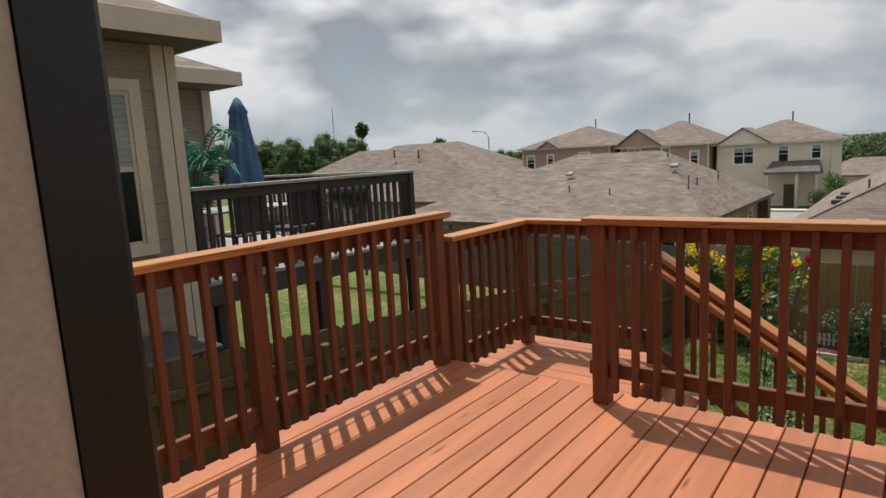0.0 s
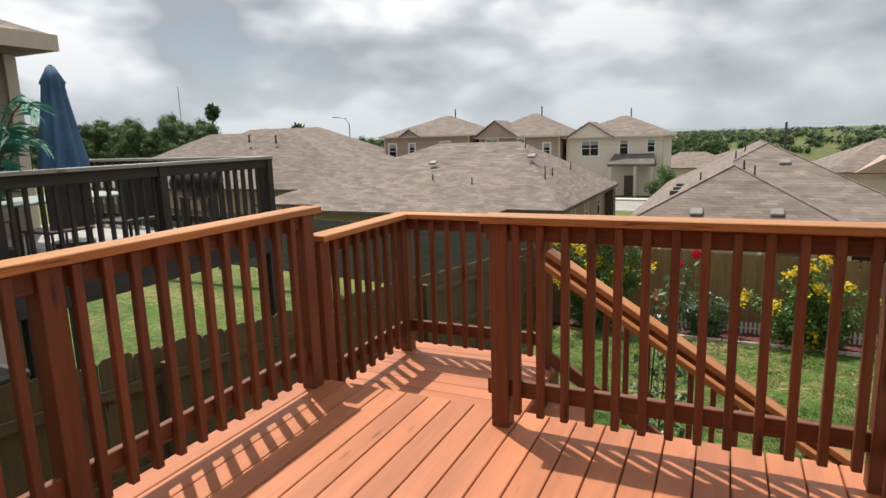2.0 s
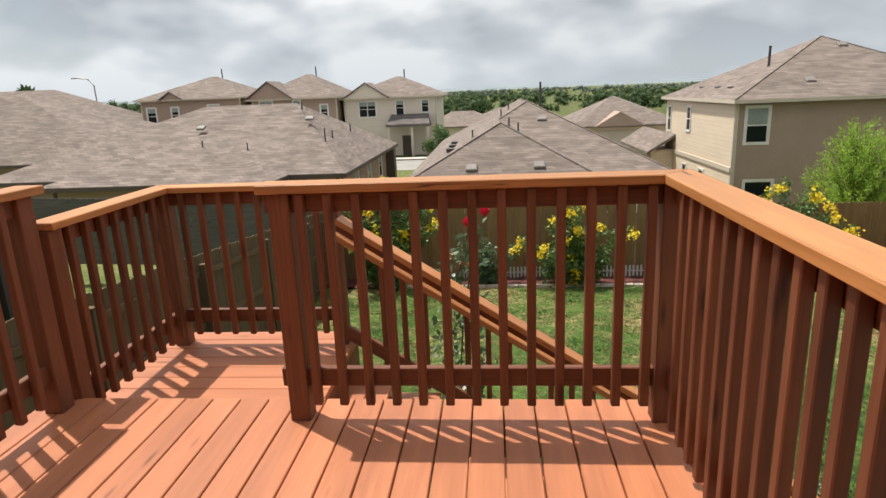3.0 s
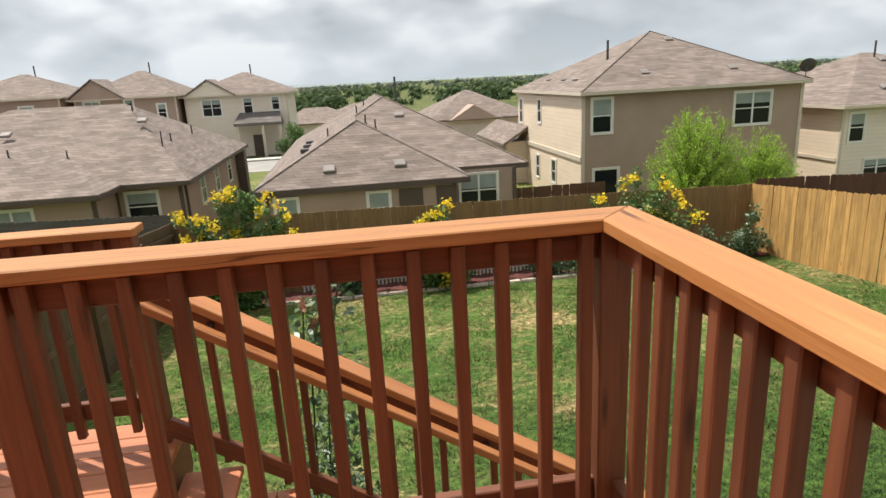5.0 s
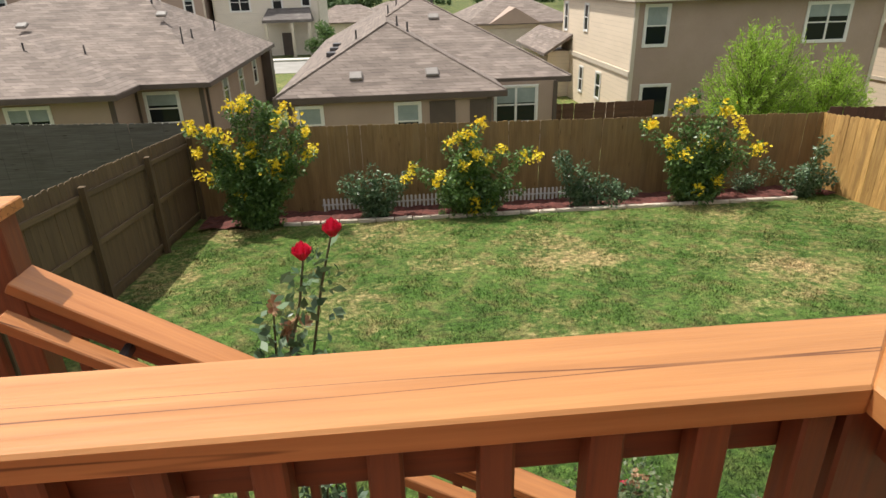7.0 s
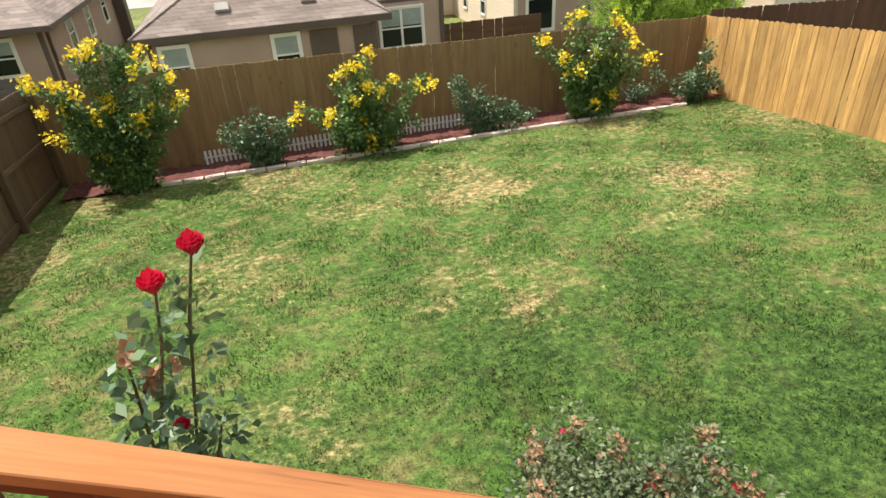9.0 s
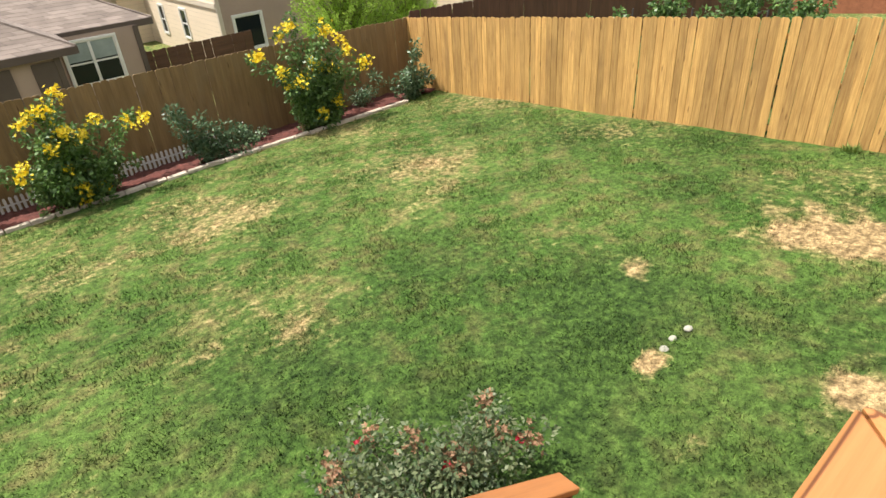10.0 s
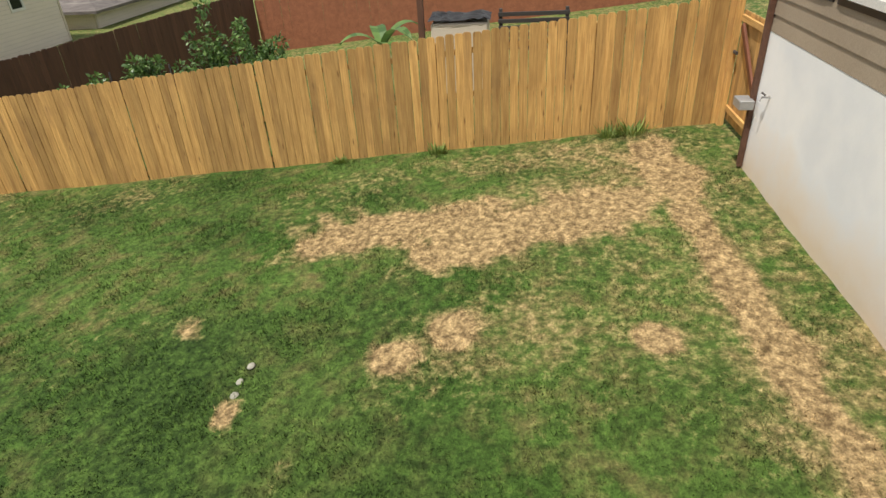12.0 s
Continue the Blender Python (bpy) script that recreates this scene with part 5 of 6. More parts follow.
def two_storey():
    """Two-storey tan house with an open gap to its neighbour."""
    h = thing("house", (14.5, 31, -5), "two-storey tan sided house with a hipped shingle roof", "house", "houses")
    ze, x0, x1, y0, y1 = 0.60, 9.4, 19.7, 26.96, 37
    part("wall", box(bmesh.new(), x0, x1, y0, y1, -5.0, ze - 0.12), STUCCO, h)
    # Paler than the front wall: the sun on this side is in its colour.
    bm = bmesh.new()
    box(bm, x0 - 0.03, x0 - 0.004, y0 + 0.1, y1, -2.15, ze - 0.13)
    box(bm, x0 - 0.03, x0 - 0.004, y0 + 0.1, y1, -5.0, -2.35)
    part("side_siding", bm, TAN, h, "tan lap siding lightened for sun")
    part("band", box(bmesh.new(), x0 - 0.09, x0 - 0.002, y0, y1, -2.35, -2.15), TRIM, h)
    for y in (y0,):
        part("corner_board", box(bmesh.new(), x0 - 0.045, x0 + 0.11, y - 0.03, y + 0.09, -5, ze - 0.14), TRIM, h)
        part("corner_board", box(bmesh.new(), x1 - 0.11, x1 + 0.045, y - 0.03, y + 0.09, -5, ze - 0.14), TRIM, h)
    bm = bmesh.new()
    hip(bm, x0 - 0.22, x1 + 0.12, y0 - 0.40, y1 + 0.40, ze, ((14.7, 31.7), (14.9, 32.2)), 3.18)
    part("roof", bm, ROOF, h)
    fascia(h, x0 - 0.22, x1 + 0.12, y0 - 0.40, y1 + 0.40, ze, TRIM, 0.14)
    ridge_caps(h, [((14.7, 31.7, 3.18), (x0 - 0.22, y0 - 0.40, ze)), ((14.7, 31.7, 3.18), (x1 + 0.12, y0 - 0.40, ze))], ROOF)
    window(h, facing(10.27, y0, -1.15, "-y"), 0.86, 1.42, WHITE, 1, True, 0.09, 0.5)
    window(h, facing(17.30, y0, -1.20, "-y"), 1.72, 1.38, WHITE, 2, True, 0.09, 0.35)
    window(h, facing(10.5, y0, -3.95, "-y"), 1.1, 1.2, WHITE, 1, False, 0.09)
    for y, z, w, g in ((36.3, -1.2, 0.55, 1.3), (32.9, -1.0, 0.55, 1.15), (33.2, -3.9, 0.5, 1.15), (30.6, -3.8, 0.6, 1.1)):
        window(h, facing(x0 - 0.03, y, z, "-x"), w, g, WHITE, 1, True, 0.07)
    for x, y, z in ((12.6, 27.9, 1.23), (16.8, 27.9, 1.23), (15.2, 30.8, 2.70)):
        roof_vent(h, x, y, z, 33)
    for y, z in ((33.5, 1.03), (31.2, 1.03), (29.6, 1.03)):
        part("roof_vent", box(bmesh.new(), 10.1, 10.4, y, y + 0.5, z - 0.1, z + 0.08, 0.02), DARKMETAL, h)
    vent_pipe(h, 12.0, 30.5, 1.85, 0.95, 0.06)
    # lower side wing with a shed roof
    part("wall", box(bmesh.new(), 8.2, 9.37, 35.4, 42, -5, -2.2), TAN, h)
    bm = bmesh.new()
    prof = [(7.9, -2.25), (9.36, -1.35), (9.36, -1.50), (7.9, -2.4)]
    lo, hi = [bm.verts.new((x, 35.0, z)) for x, z in prof], [bm.verts.new((x, 42.3, z)) for x, z in prof]
    bm.faces.new(lo)
    bm.faces.new(hi[::-1])
    for i in range(4):
        bm.faces.new((lo[(i + 1) % 4], lo[i], hi[i], hi[(i + 1) % 4]))
    part("wing_roof", bm, ROOF, h)
    d = thing("satellite_dish", (19.6, 26.7, 0.6), "dark round satellite dish on the roof edge", "satellite dish")
    bm = bmesh.new()
    rings = []
    for k in range(5):
        r = 0.42 * k / 4
        rings.append([bm.verts.new((0.8 * r * math.cos(a), 0.8 * r * math.sin(a), 0.55 * r * r)) for a in np.linspace(0, math.tau, 17)[:-1]] if k else [bm.verts.new((0, 0, 0))])
    for k in range(1, 5):
        for j in range(16):
            q = (j + 1) % 16
            if k == 1:
                bm.faces.new((rings[0][0], rings[1][j], rings[1][q]))
            else:
                bm.faces.new((rings[k - 1][j], rings[k][j], rings[k][q], rings[k - 1][q]))
    me = mesh_of("dish", bm, DARKMETAL, True)
    place("dish", me, pose(19.65, 26.7, 1.15, -60, 0, -25), d)
    part("mast", tube(bmesh.new(), [(19.6, 26.75, 0.5), (19.6, 26.75, 1.0), (19.65, 26.72, 1.15)], 0.025, 6), DARKMETAL, d)


def house_left():
    """Long single-storey house behind the grey fence."""
    h = thing("house", (-12, 31, -4.4), "long single-storey taupe house with a brown shingle roof", "house", "houses")
    ze = -1.7
    block(h, -22, -7.0, 26.4, 38, -4.7, ze - 0.12, STUCCO, DARKTRIM)
    block(h, -9.33, -7.02, 25.8, 27, -4.7, ze - 0.12, STUCCO, DARKTRIM)
    bm = bmesh.new()
    hip(bm, -23, -6.55, 25.35, 39.6, ze, ((-15.4, 32.4), (-10.6, 32.4)), 1.1)
    part("roof", bm, ROOF, h)
    bm = bmesh.new()
    hip(bm, -18.5, -8.95, 23.2, 33, ze + 0.02, ((-13.7, 27.6), (-13.7, 31)), -0.1)
    part("roof", bm, ROOF, h)
    fascia(h, -23, -6.55, 25.35, 39.6, ze, DARKTRIM)
    fascia(h, -18.5, -8.95, 23.2, 33, ze, DARKTRIM)
    block(h, -18.1, -9.35, 23.7, 27, -4.7, ze - 0.12, STUCCO, DARKTRIM)
    window(h, facing(-8.45, 25.8, -3.15, "-y"), 1.1, 1.05, WHITE, 1, True, 0.08, 0.4)
    window(h, facing(-12.0, 23.7, -3.15, "-y"), 1.3, 1.05, WHITE, 2, True, 0.08, 0.4)
    for y in (29.2, 32.2, 35.5):
        window(h, facing(-7.0, y, -3.2, "+x"), 0.8, 1.25, WHITE, 1, True, 0.08, 0.4)
    part("door_porch", box(bmesh.new(), -6.98, -6.5, 37.6, 38.4, -4.6, -1.9), DARKTRIM, h)
    for x, y, z in ((-14.4, 29.4, 0.1), (-9.2, 29.9, 0.35)):
        roof_vent(h, x, y, z, 24)
    for x, y, z in ((-11.5, 27.6, -0.85), (-8.2, 30.0, -0.55), (-10.0, 31.4, 0.85), (-8.0, 33, -0.4), (-13, 26.4, -0.6)):
        vent_pipe(h, x, y, z, 0.35)
    vent_pipe(h, -8.1, 28.3, -0.9, 0.9, 0.03)


def far_left():
    h = thing("house", (-30, 40, -4.4), "low brown-roofed house farther off", "house", "houses")
    block(h, -46, -21, 33, 46, -4.9, -1.7, STUCCO)
    bm = bmesh.new()
    hip(bm, -47, -20.2, 32.2, 47, -1.6, ((-38.5, 38), (-30, 38)), 2.2)
    part("roof", bm, ROOF, h)
    fascia(h, -47, -20.2, 32.2, 47, -1.6, DARKTRIM)
    for x, z in ((-30.5, 1.65), (-33, 1.75), (-27, 0.6)):
        vent_pipe(h, x, 36.4, z - 0.2, 0.5, 0.07)
    h = thing("house", (-38, 62, -4.4), "low brown-roofed house farther off", "house", "houses")
    block(h, -60, -36, 52, 66, -4.9, -1.0, STUCCO)
    bm = bmesh.new()
    hip(bm, -61, -35, 51, 67, -1.0, ((-53, 59), (-43, 59)), 3.0)
    part("roof", bm, ROOF, h)
    for x0, x1, y0, ze, zr in ((-9.5, 0.5, 80, -3.1, -1.35), (-3.5, 7.5, 97, -3.2, -1.6)):
        h = thing("house", ((x0 + x1) / 2, y0 + 5, -5.2), "small far house with a brown hipped roof", "house", "houses")
        block(h, x0 + 0.4, x1 - 0.4, y0 + 0.4, y0 + 9.6, -5.4, ze - 0.1, CREAM)
        bm = bmesh.new()
        hip(bm, x0, x1, y0, y0 + 10, ze, (((x0 + x1) / 2 - 1.5, y0 + 5), ((x0 + x1) / 2 + 1.5, y0 + 5)), zr)
        part("roof", bm, ROOF, h)


def far_two_storey(x0, x1, y0, label, wall, ze, zr, ridge_x, wins, porch=None, gable=None):
    h = thing("house", ((x0 + x1) / 2, y0 + 5, -5), label, "house", "houses")
    y1 = y0 + 10
    block(h, x0, x1, y0, y1, -5.1, ze - 0.1, wall, TRIM)
    bm = bmesh.new()
    hip(bm, x0 - 0.5, x1 + 0.5, y0 - 0.5, y1 + 0.5, ze, ((ridge_x - 0.3, y0 + 5), (ridge_x + 0.3, y0 + 5)), zr)
    part("roof", bm, ROOF, h)
    fascia(h, x0 - 0.5, x1 + 0.5, y0 - 0.5, y1 + 0.5, ze, TRIM)
    for x, z, w, g in wins:
        window(h, facing(x, y0, z, "-y"), w, g, WHITE, 2 if w > 1.2 else 1, True, 0.12, 0.3)
    if gable:
        a, b, zt = gable
        bm = bmesh.new()
        tri = [(a, ze - 0.05), (b, ze - 0.05), ((a + b) / 2, zt)]
        lo, hi = [bm.verts.new((x, y0 - 0.55, z)) for x, z in tri], [bm.verts.new((x, y0 + 3.0, z)) for x, z in tri]
        bm.faces.new(lo)
        for i in range(3):
            bm.faces.new((lo[(i + 1) % 3], lo[i], hi[i], hi[(i + 1) % 3]))
        part("gable", bm, wall, h)
        bm = bmesh.new()
        m = (a + b) / 2
        for q in (a - 0.3, b + 0.3):
            v = [bm.verts.new(c) for c in ((q, y0 - 0.75, ze - 0.05), (m, y0 - 0.75, zt + 0.12), (m, y0 + 3.4, zt + 0.12), (q, y0 + 3.4, ze - 0.05), (q, y0 - 0.75, ze - 0.2), (m, y0 - 0.75, zt), (m, y0 + 3.4, zt), (q, y0 + 3.4, ze - 0.2))]
            for f in ((0, 1, 2, 3), (0, 4, 5, 1), (3, 2, 6, 7)):
                bm.faces.new([v[i] for i in f])
        part("gable_roof", bm, ROOF, h)
    if porch:
        a, b, z = porch
        bm = bmesh.new()
        v = [bm.verts.new(c) for c in ((a, y0 - 2.2, z), (b, y0 - 2.2, z), (b - 0.3, y0, z + 0.9), (a + 0.3, y0, z + 0.9), (a, y0 - 2.2, z - 0.25), (b, y0 - 2.2, z - 0.25), (b, y0, z - 0.25), (a, y0, z - 0.25))]
        for f in ((0, 1, 2, 3), (4, 5, 1, 0), (5, 6, 2, 1), (7, 4, 0, 3), (4, 7, 6, 5)):
            bm.faces.new([v[i] for i in f])
        part("porch_roof", bm, ROOF2, h)
        for x in (a + 0.25, (a + b) / 2 + 0.4, b - 0.25):
            part("porch_post", box(bmesh.new(), x - 0.13, x + 0.13, y0 - 2.1, y0 - 1.84, -5.1, z - 0.26), TRIM, h)
        part("door", box(bmesh.new(), (a + b) / 2 - 0.9, (a + b) / 2, y0 - 0.04, y0 + 0.02, -5.0, -2.9), DARKTRIM, h)
    vent_pipe(h, ridge_x + 0.5, y0 + 6, zr - 0.4, 1.2, 0.07)
    return h


house_behind()
two_storey()
house_left()
far_left()
far_two_storey(-36.2, -25.8, 62, "two-storey taupe house far down the slope", STUCCO, 1.65, 3.85, -30.4, [(-35.2, -0.8, 0.9, 1.6), (-32.7, -0.7, 0.7, 1.5), (-28.6, -0.7, 1.1, 1.6)], gable=(-33.7, -31.7, 2.3))
far_two_storey(-24.9, -16.2, 63, "two-storey taupe house with a front gable", STUCCO, 1.3, 3.7, -20.2, [(-23.5, 0.1, 1.3, 0.9), (-20.3, 0.0, 0.7, 1.0), (-17.5, -1.0, 0.7, 1.5)], gable=(-25.2, -20.7, 2.9))
far_two_storey(-15.6, -6.2, 64, "two-storey cream house with a front porch", CREAM, 1.05, 3.1, -10.6, [(-13.25, -0.9, 1.7, 1.5), (-9.9, -0.8, 0.8, 1.4), (-7.3, -0.6, 0.7, 1.2)], (-11.1, -6.7, -1.65), gable=(-15.4, -11.1, 2.4))


def far_right():
    h = thing("house", (28, 32, -5), "two-storey cream sided house with a brown hipped roof", "house", "houses")
    block(h, 21.95, 32.6, 27, 37, -6.0, -0.82, CREAM, TRIM)
    part("side_siding", box(bmesh.new(), 21.91, 21.947, 27.1, 37, -6.0, -0.84), TAN, h)
    part("band", box(bmesh.new(), 21.86, 21.905, 27.1, 37, -3.25, -3.1), TRIM, h)
    bm = bmesh.new()
    hip(bm, 21.55, 33.0, 26.55, 37.45, -0.66, ((26.9, 32), (27.6, 32)), 1.62)
    part("roof", bm, ROOF, h)
    fascia(h, 21.55, 33.0, 26.55, 37.45, -0.66, TRIM, 0.15)
    window(h, facing(22.7, 27, -2.36, "-y"), 0.76, 1.3, WHITE, 1, True, 0.09, 0.4)
    window(h, facing(24.0, 27, -4.0, "-y"), 1.4, 0.75, WHITE, 2, True, 0.09, 0.4)
    window(h, facing(29.6, 27, -2.36, "-y"), 0.8, 1.3, WHITE, 1, True, 0.09, 0.4)
    for x, y, z in ((24.8, 28.0, -0.05), (28.8, 28.2, 0.03), (27.3, 31.0, 1.2)):
        roof_vent(h, x, y, z, 28)
    vent_pipe(h, 27.2, 31.4, 1.3, 0.9, 0.05)
    h = thing("house", (10.5, 58, -5), "single-storey garage house with a front gable", "house", "houses")
    block(h, 7.3, 15.0, 55, 66, -5.2, -2.0, TAN, TRIM)
    bm = bmesh.new()
    hip(bm, 6.3, 15.8, 54.2, 67, -2.0, ((10.3, 59), (11.0, 61)), 0.3)
    part("roof", bm, ROOF, h)
    bm = bmesh.new()
    tri = [(8.1, -2.05), (12.3, -2.05), (10.2, -0.85)]
    lo, hi = [bm.verts.new((x, 53.9, z)) for x, z in tri], [bm.verts.new((x, 58, z)) for x, z in tri]
    bm.faces.new(lo)
    for i in range(3):
        bm.faces.new((lo[(i + 1) % 3], lo[i], hi[i], hi[(i + 1) % 3]))
    part("gable", bm, STUCCO, h)
    part("garage_door", box(bmesh.new(), 8.3, 11.9, 54.94, 54.99, -5.1, -2.5), TRIM, h)
    h = thing("house", (42, 32, -5), "pale grey-roofed house beyond the fences", "house", "houses")
    block(h, 36, 49, 27.5, 37, -6.0, -3.4, CREAM, TRIM)
    bm = bmesh.new()
    hip(bm, 35.4, 49.6, 26.9, 37.6, -3.4, ((41, 32), (44, 32)), -1.2)
    part("roof", bm, ROOF2, h)


far_right()


# ---- the neighbour beside: house and deck ----
def neighbour():
    h = thing("house", (-9, 0, -1.8), "taupe lap-sided neighbouring house with cream trim", "house", "houses")
    block(h, -12, -6.2, -7, 3.42, -2.2, 2.74, TAUPE)
    part("corner_board", box(bmesh.new(), -6.24, -6.165, 3.20, 3.33, -2.2, 2.74), TRIM, h)
    part("corner_board", box(bmesh.new(), -6.33, -6.165, 3.345, 3.455, -2.2, 2.74), TRIM, h)
    bm = bmesh.new()
    hip(bm, -12.6, -5.72, -7.6, 3.70, 2.95, ((-9.1, -3), (-9.1, 0.2)), 4.75, 0.2)
    part("roof", bm, ROOF, h)
    fascia(h, -12.6, -5.72, -7.6, 3.70, 2.955, TRIM, 0.21)
    block(h, -16, -9.75, 3.0, 6.0, -2.2, 2.8, TAUPE)
    part("corner_board", box(bmesh.new(), -9.79, -9.70, 5.88, 6.04, -2.2, 2.8), TRIM, h)
    bm = bmesh.new()
    hip(bm, -16.5, -8.95, 2.5, 6.15, 3.01, ((-13.5, 4.3), (-11, 4.3)), 3.9, 0.2)
    part("roof", bm, ROOF, h)
    fascia(h, -16.5, -8.95, 2.5, 6.15, 3.02, TRIM, 0.22)
    window(h, facing(-6.2, 2.50, 0.75, "+x"), 0.86, 1.52, TRIM, 1, True, 0.115, 0.5)
    window(h, facing(-6.2, 0.3, 0.75, "+x"), 0.86, 1.52, TRIM, 1, True, 0.115, 0.5)
    d = thing("deck", (-8, 5.3, -2), "grey weathered raised deck of the neighbouring house", "deck", kind="structure")
    y = 3.50
    while y < 7.1:
        beam("board", (-10.9, y, 0.19), (-6.15, y, 0.19), 0.136, 0.036, GLAREWOOD, d)
        y += 0.142
    for a, b in (((-6.16, 3.46, 0.06), (-6.16, 7.2, 0.06)), ((-10.9, 7.18, 0.06), (-6.16, 7.18, 0.06))):
        beam("joist", a, b, 0.04, 0.235, DARKWOOD, d)
    for x, y in ((-6.25, 7.05), (-6.25, 5.2), (-6.25, 3.7), (-8.5, 7.05), (-10.8, 7.05)):
        beam("support_post", (x, y, ground_z(y) - 0.1), (x, y, -0.06), 0.1, 0.1, DARKWOOD, d)

    def dark_rail(a, b, inner):
        a, b, n = Vector((*a, 0)), Vector((*b, 0)), Vector((*inner, 0))
        way, L, up = (b - a).normalized(), (b - a).length, Vector((0, 0, 1))
        r = thing("deck_railing", (*a.xy, 0.2), "dark weathered deck railing of the neighbour", "railing", "neighbour railings")
        beam("cap", a + up * 1.26, b + up * 1.26, 0.14, 0.04, GLAREWOOD, r)
        beam("top_rail", a + up * 1.18, b + up * 1.18, 0.04, 0.12, DARKWOOD, r)
        beam("bottom_rail", a + up * 0.36, b + up * 0.36, 0.04, 0.09, DARKWOOD, r)
        s = 0.08
        while s < L:
            beam("baluster", a + way * s + n * 0.04 + up * 0.22, a + way * s + n * 0.04 + up * 1.24, 0.038, 0.038, DARKWOOD, r)
            s += 0.14
        for s in (0.05, L / 2, L - 0.05):
            beam("post", a + way * s + up * 0.2, a + way * s + up * 1.24, 0.1, 0.1, DARKWOOD, r)

    dark_rail((-6.2, 3.47), (-6.2, 7.14), (-1, 0))
    dark_rail((-6.28, 7.12), (-10.9, 7.12), (0, -1))
    # parasol, folded
    u = thing("parasol", (-8.15, 5.5, 0.2), "folded blue canvas parasol on a pole", "parasol")
    part("pole", tube(bmesh.new(), [(-8.15, 5.5, 0.2), (-8.15, 5.5, 2.5)], 0.025, 8), METAL, u)
    bm = bmesh.new()
    rings = []
    for z, r in ((1.12, 0.25), (1.3, 0.24), (1.7, 0.18), (2.1, 0.125), (2.25, 0.11), (2.28, 0.125), (2.48, 0.04)):
        rings.append([bm.verts.new((-8.15 + r * (1 + 0.22 * math.cos(8 * a)) * math.cos(a), 5.5 + r * (1 + 0.22 * math.cos(8 * a)) * math.sin(a), z - (0.05 * math.cos(8 * a) if z < 1.2 else 0))) for a in np.linspace(0, math.tau, 49)[:-1]])
    for p, q in zip(rings, rings[1:]):
        for k in range(48):
            bm.faces.new((p[k], p[(k + 1) % 48], q[(k + 1) % 48], q[k]))
    bm.faces.new(rings[-1])
    part("canopy", bm, BLUE, u, "blue folded canvas", True)
    part("base", tube(bmesh.new(), [(-8.15, 5.5, 0.205), (-8.15, 5.5, 0.27)], 0.25, 16), DARKMETAL, u)
    t = thing("patio_table", (-7.5, 4.9, 0.2), "glass-topped dark metal patio table", "table")
    part("tabletop", box(bmesh.new(), -7.95, -6.95, 4.1, 5.6, 0.89, 0.92, 0.01), BLIND, t, "pale glass top")
    for x, y in ((-7.85, 4.2), (-7.05, 4.2), (-7.85, 5.5), (-7.05, 5.5)):
        part("leg", tube(bmesh.new(), [(x, y, 0.205), (x, y, 0.89)], 0.02, 6), DARKMETAL, t)
    for x, y, turn in ((-6.72, 4.4, 90), (-6.72, 5.2, 90), (-8.3, 4.5, -90)):
        c = thing("patio_chair", (x, y, 0.2), "dark metal patio chair beside the table", "chair", "patio chairs")
        m = pose(x, y, 0.2, 0, 0, turn)
        place("seat", mesh_of("seat", box(bmesh.new(), -0.24, 0.24, -0.24, 0.24, 0.42, 0.45, 0.01), DARKMETAL), m, c)
        place("backrest", mesh_of("backrest", box(bmesh.new(), -0.24, 0.24, -0.26, -0.23, 0.46, 0.92, 0.01), DARKMETAL), m, c)
        for a, b in ((-0.21, -0.21), (0.21, -0.21), (-0.21, 0.21), (0.21, 0.21)):
            place("leg", mesh_of("leg", tube(bmesh.new(), [(a, b, 0.005), (a, b, 0.42)], 0.014, 6), DARKMETAL), m, c)
    g = thing("barbecue_grill", (-7.0, 6.55, 0.2), "black kettle barbecue on the neighbour's deck", "grill")
    bm = bmesh.new()
    bmesh.ops.create_uvsphere(bm, u_segments=20, v_segments=12, radius=0.3)
    bmesh.ops.scale(bm, vec=(1.15, 1.15, 0.8), verts=bm.verts[:])
    bmesh.ops.translate(bm, vec=(-7.0, 6.55, 0.95), verts=bm.verts[:])
    part("kettle", bm, BLACK, g, "", True)
    for a in range(3):
        q = a * math.tau / 3
        part("leg", tube(bmesh.new(), [(-7 + 0.12 * math.cos(q), 6.55 + 0.12 * math.sin(q), 0.75), (-7 + 0.28 * math.cos(q), 6.55 + 0.28 * math.sin(q), 0.205)], 0.014, 6), DARKMETAL, g)
    part("handle", tube(bmesh.new(), [(-7.1, 6.55, 1.2), (-7.1, 6.55, 1.24), (-6.9, 6.55, 1.24), (-6.9, 6.55, 1.2)], 0.012, 6), METAL, g)
    # artificial palm in a pot
    p = thing("potted_palm", (-6.92, 3.86, 0.2), "artificial palm with glossy teal-green fronds in a pot", "plant")
    bm = tube(bmesh.new(), [(-6.92, 3.86, 0.205), (-6.92, 3.86, 0.5)], [0.14, 0.19], 14)
    part("pot", bm, DARKWOOD, p)
    rng = np.random.default_rng(8)
    bm, out = bmesh.new(), []
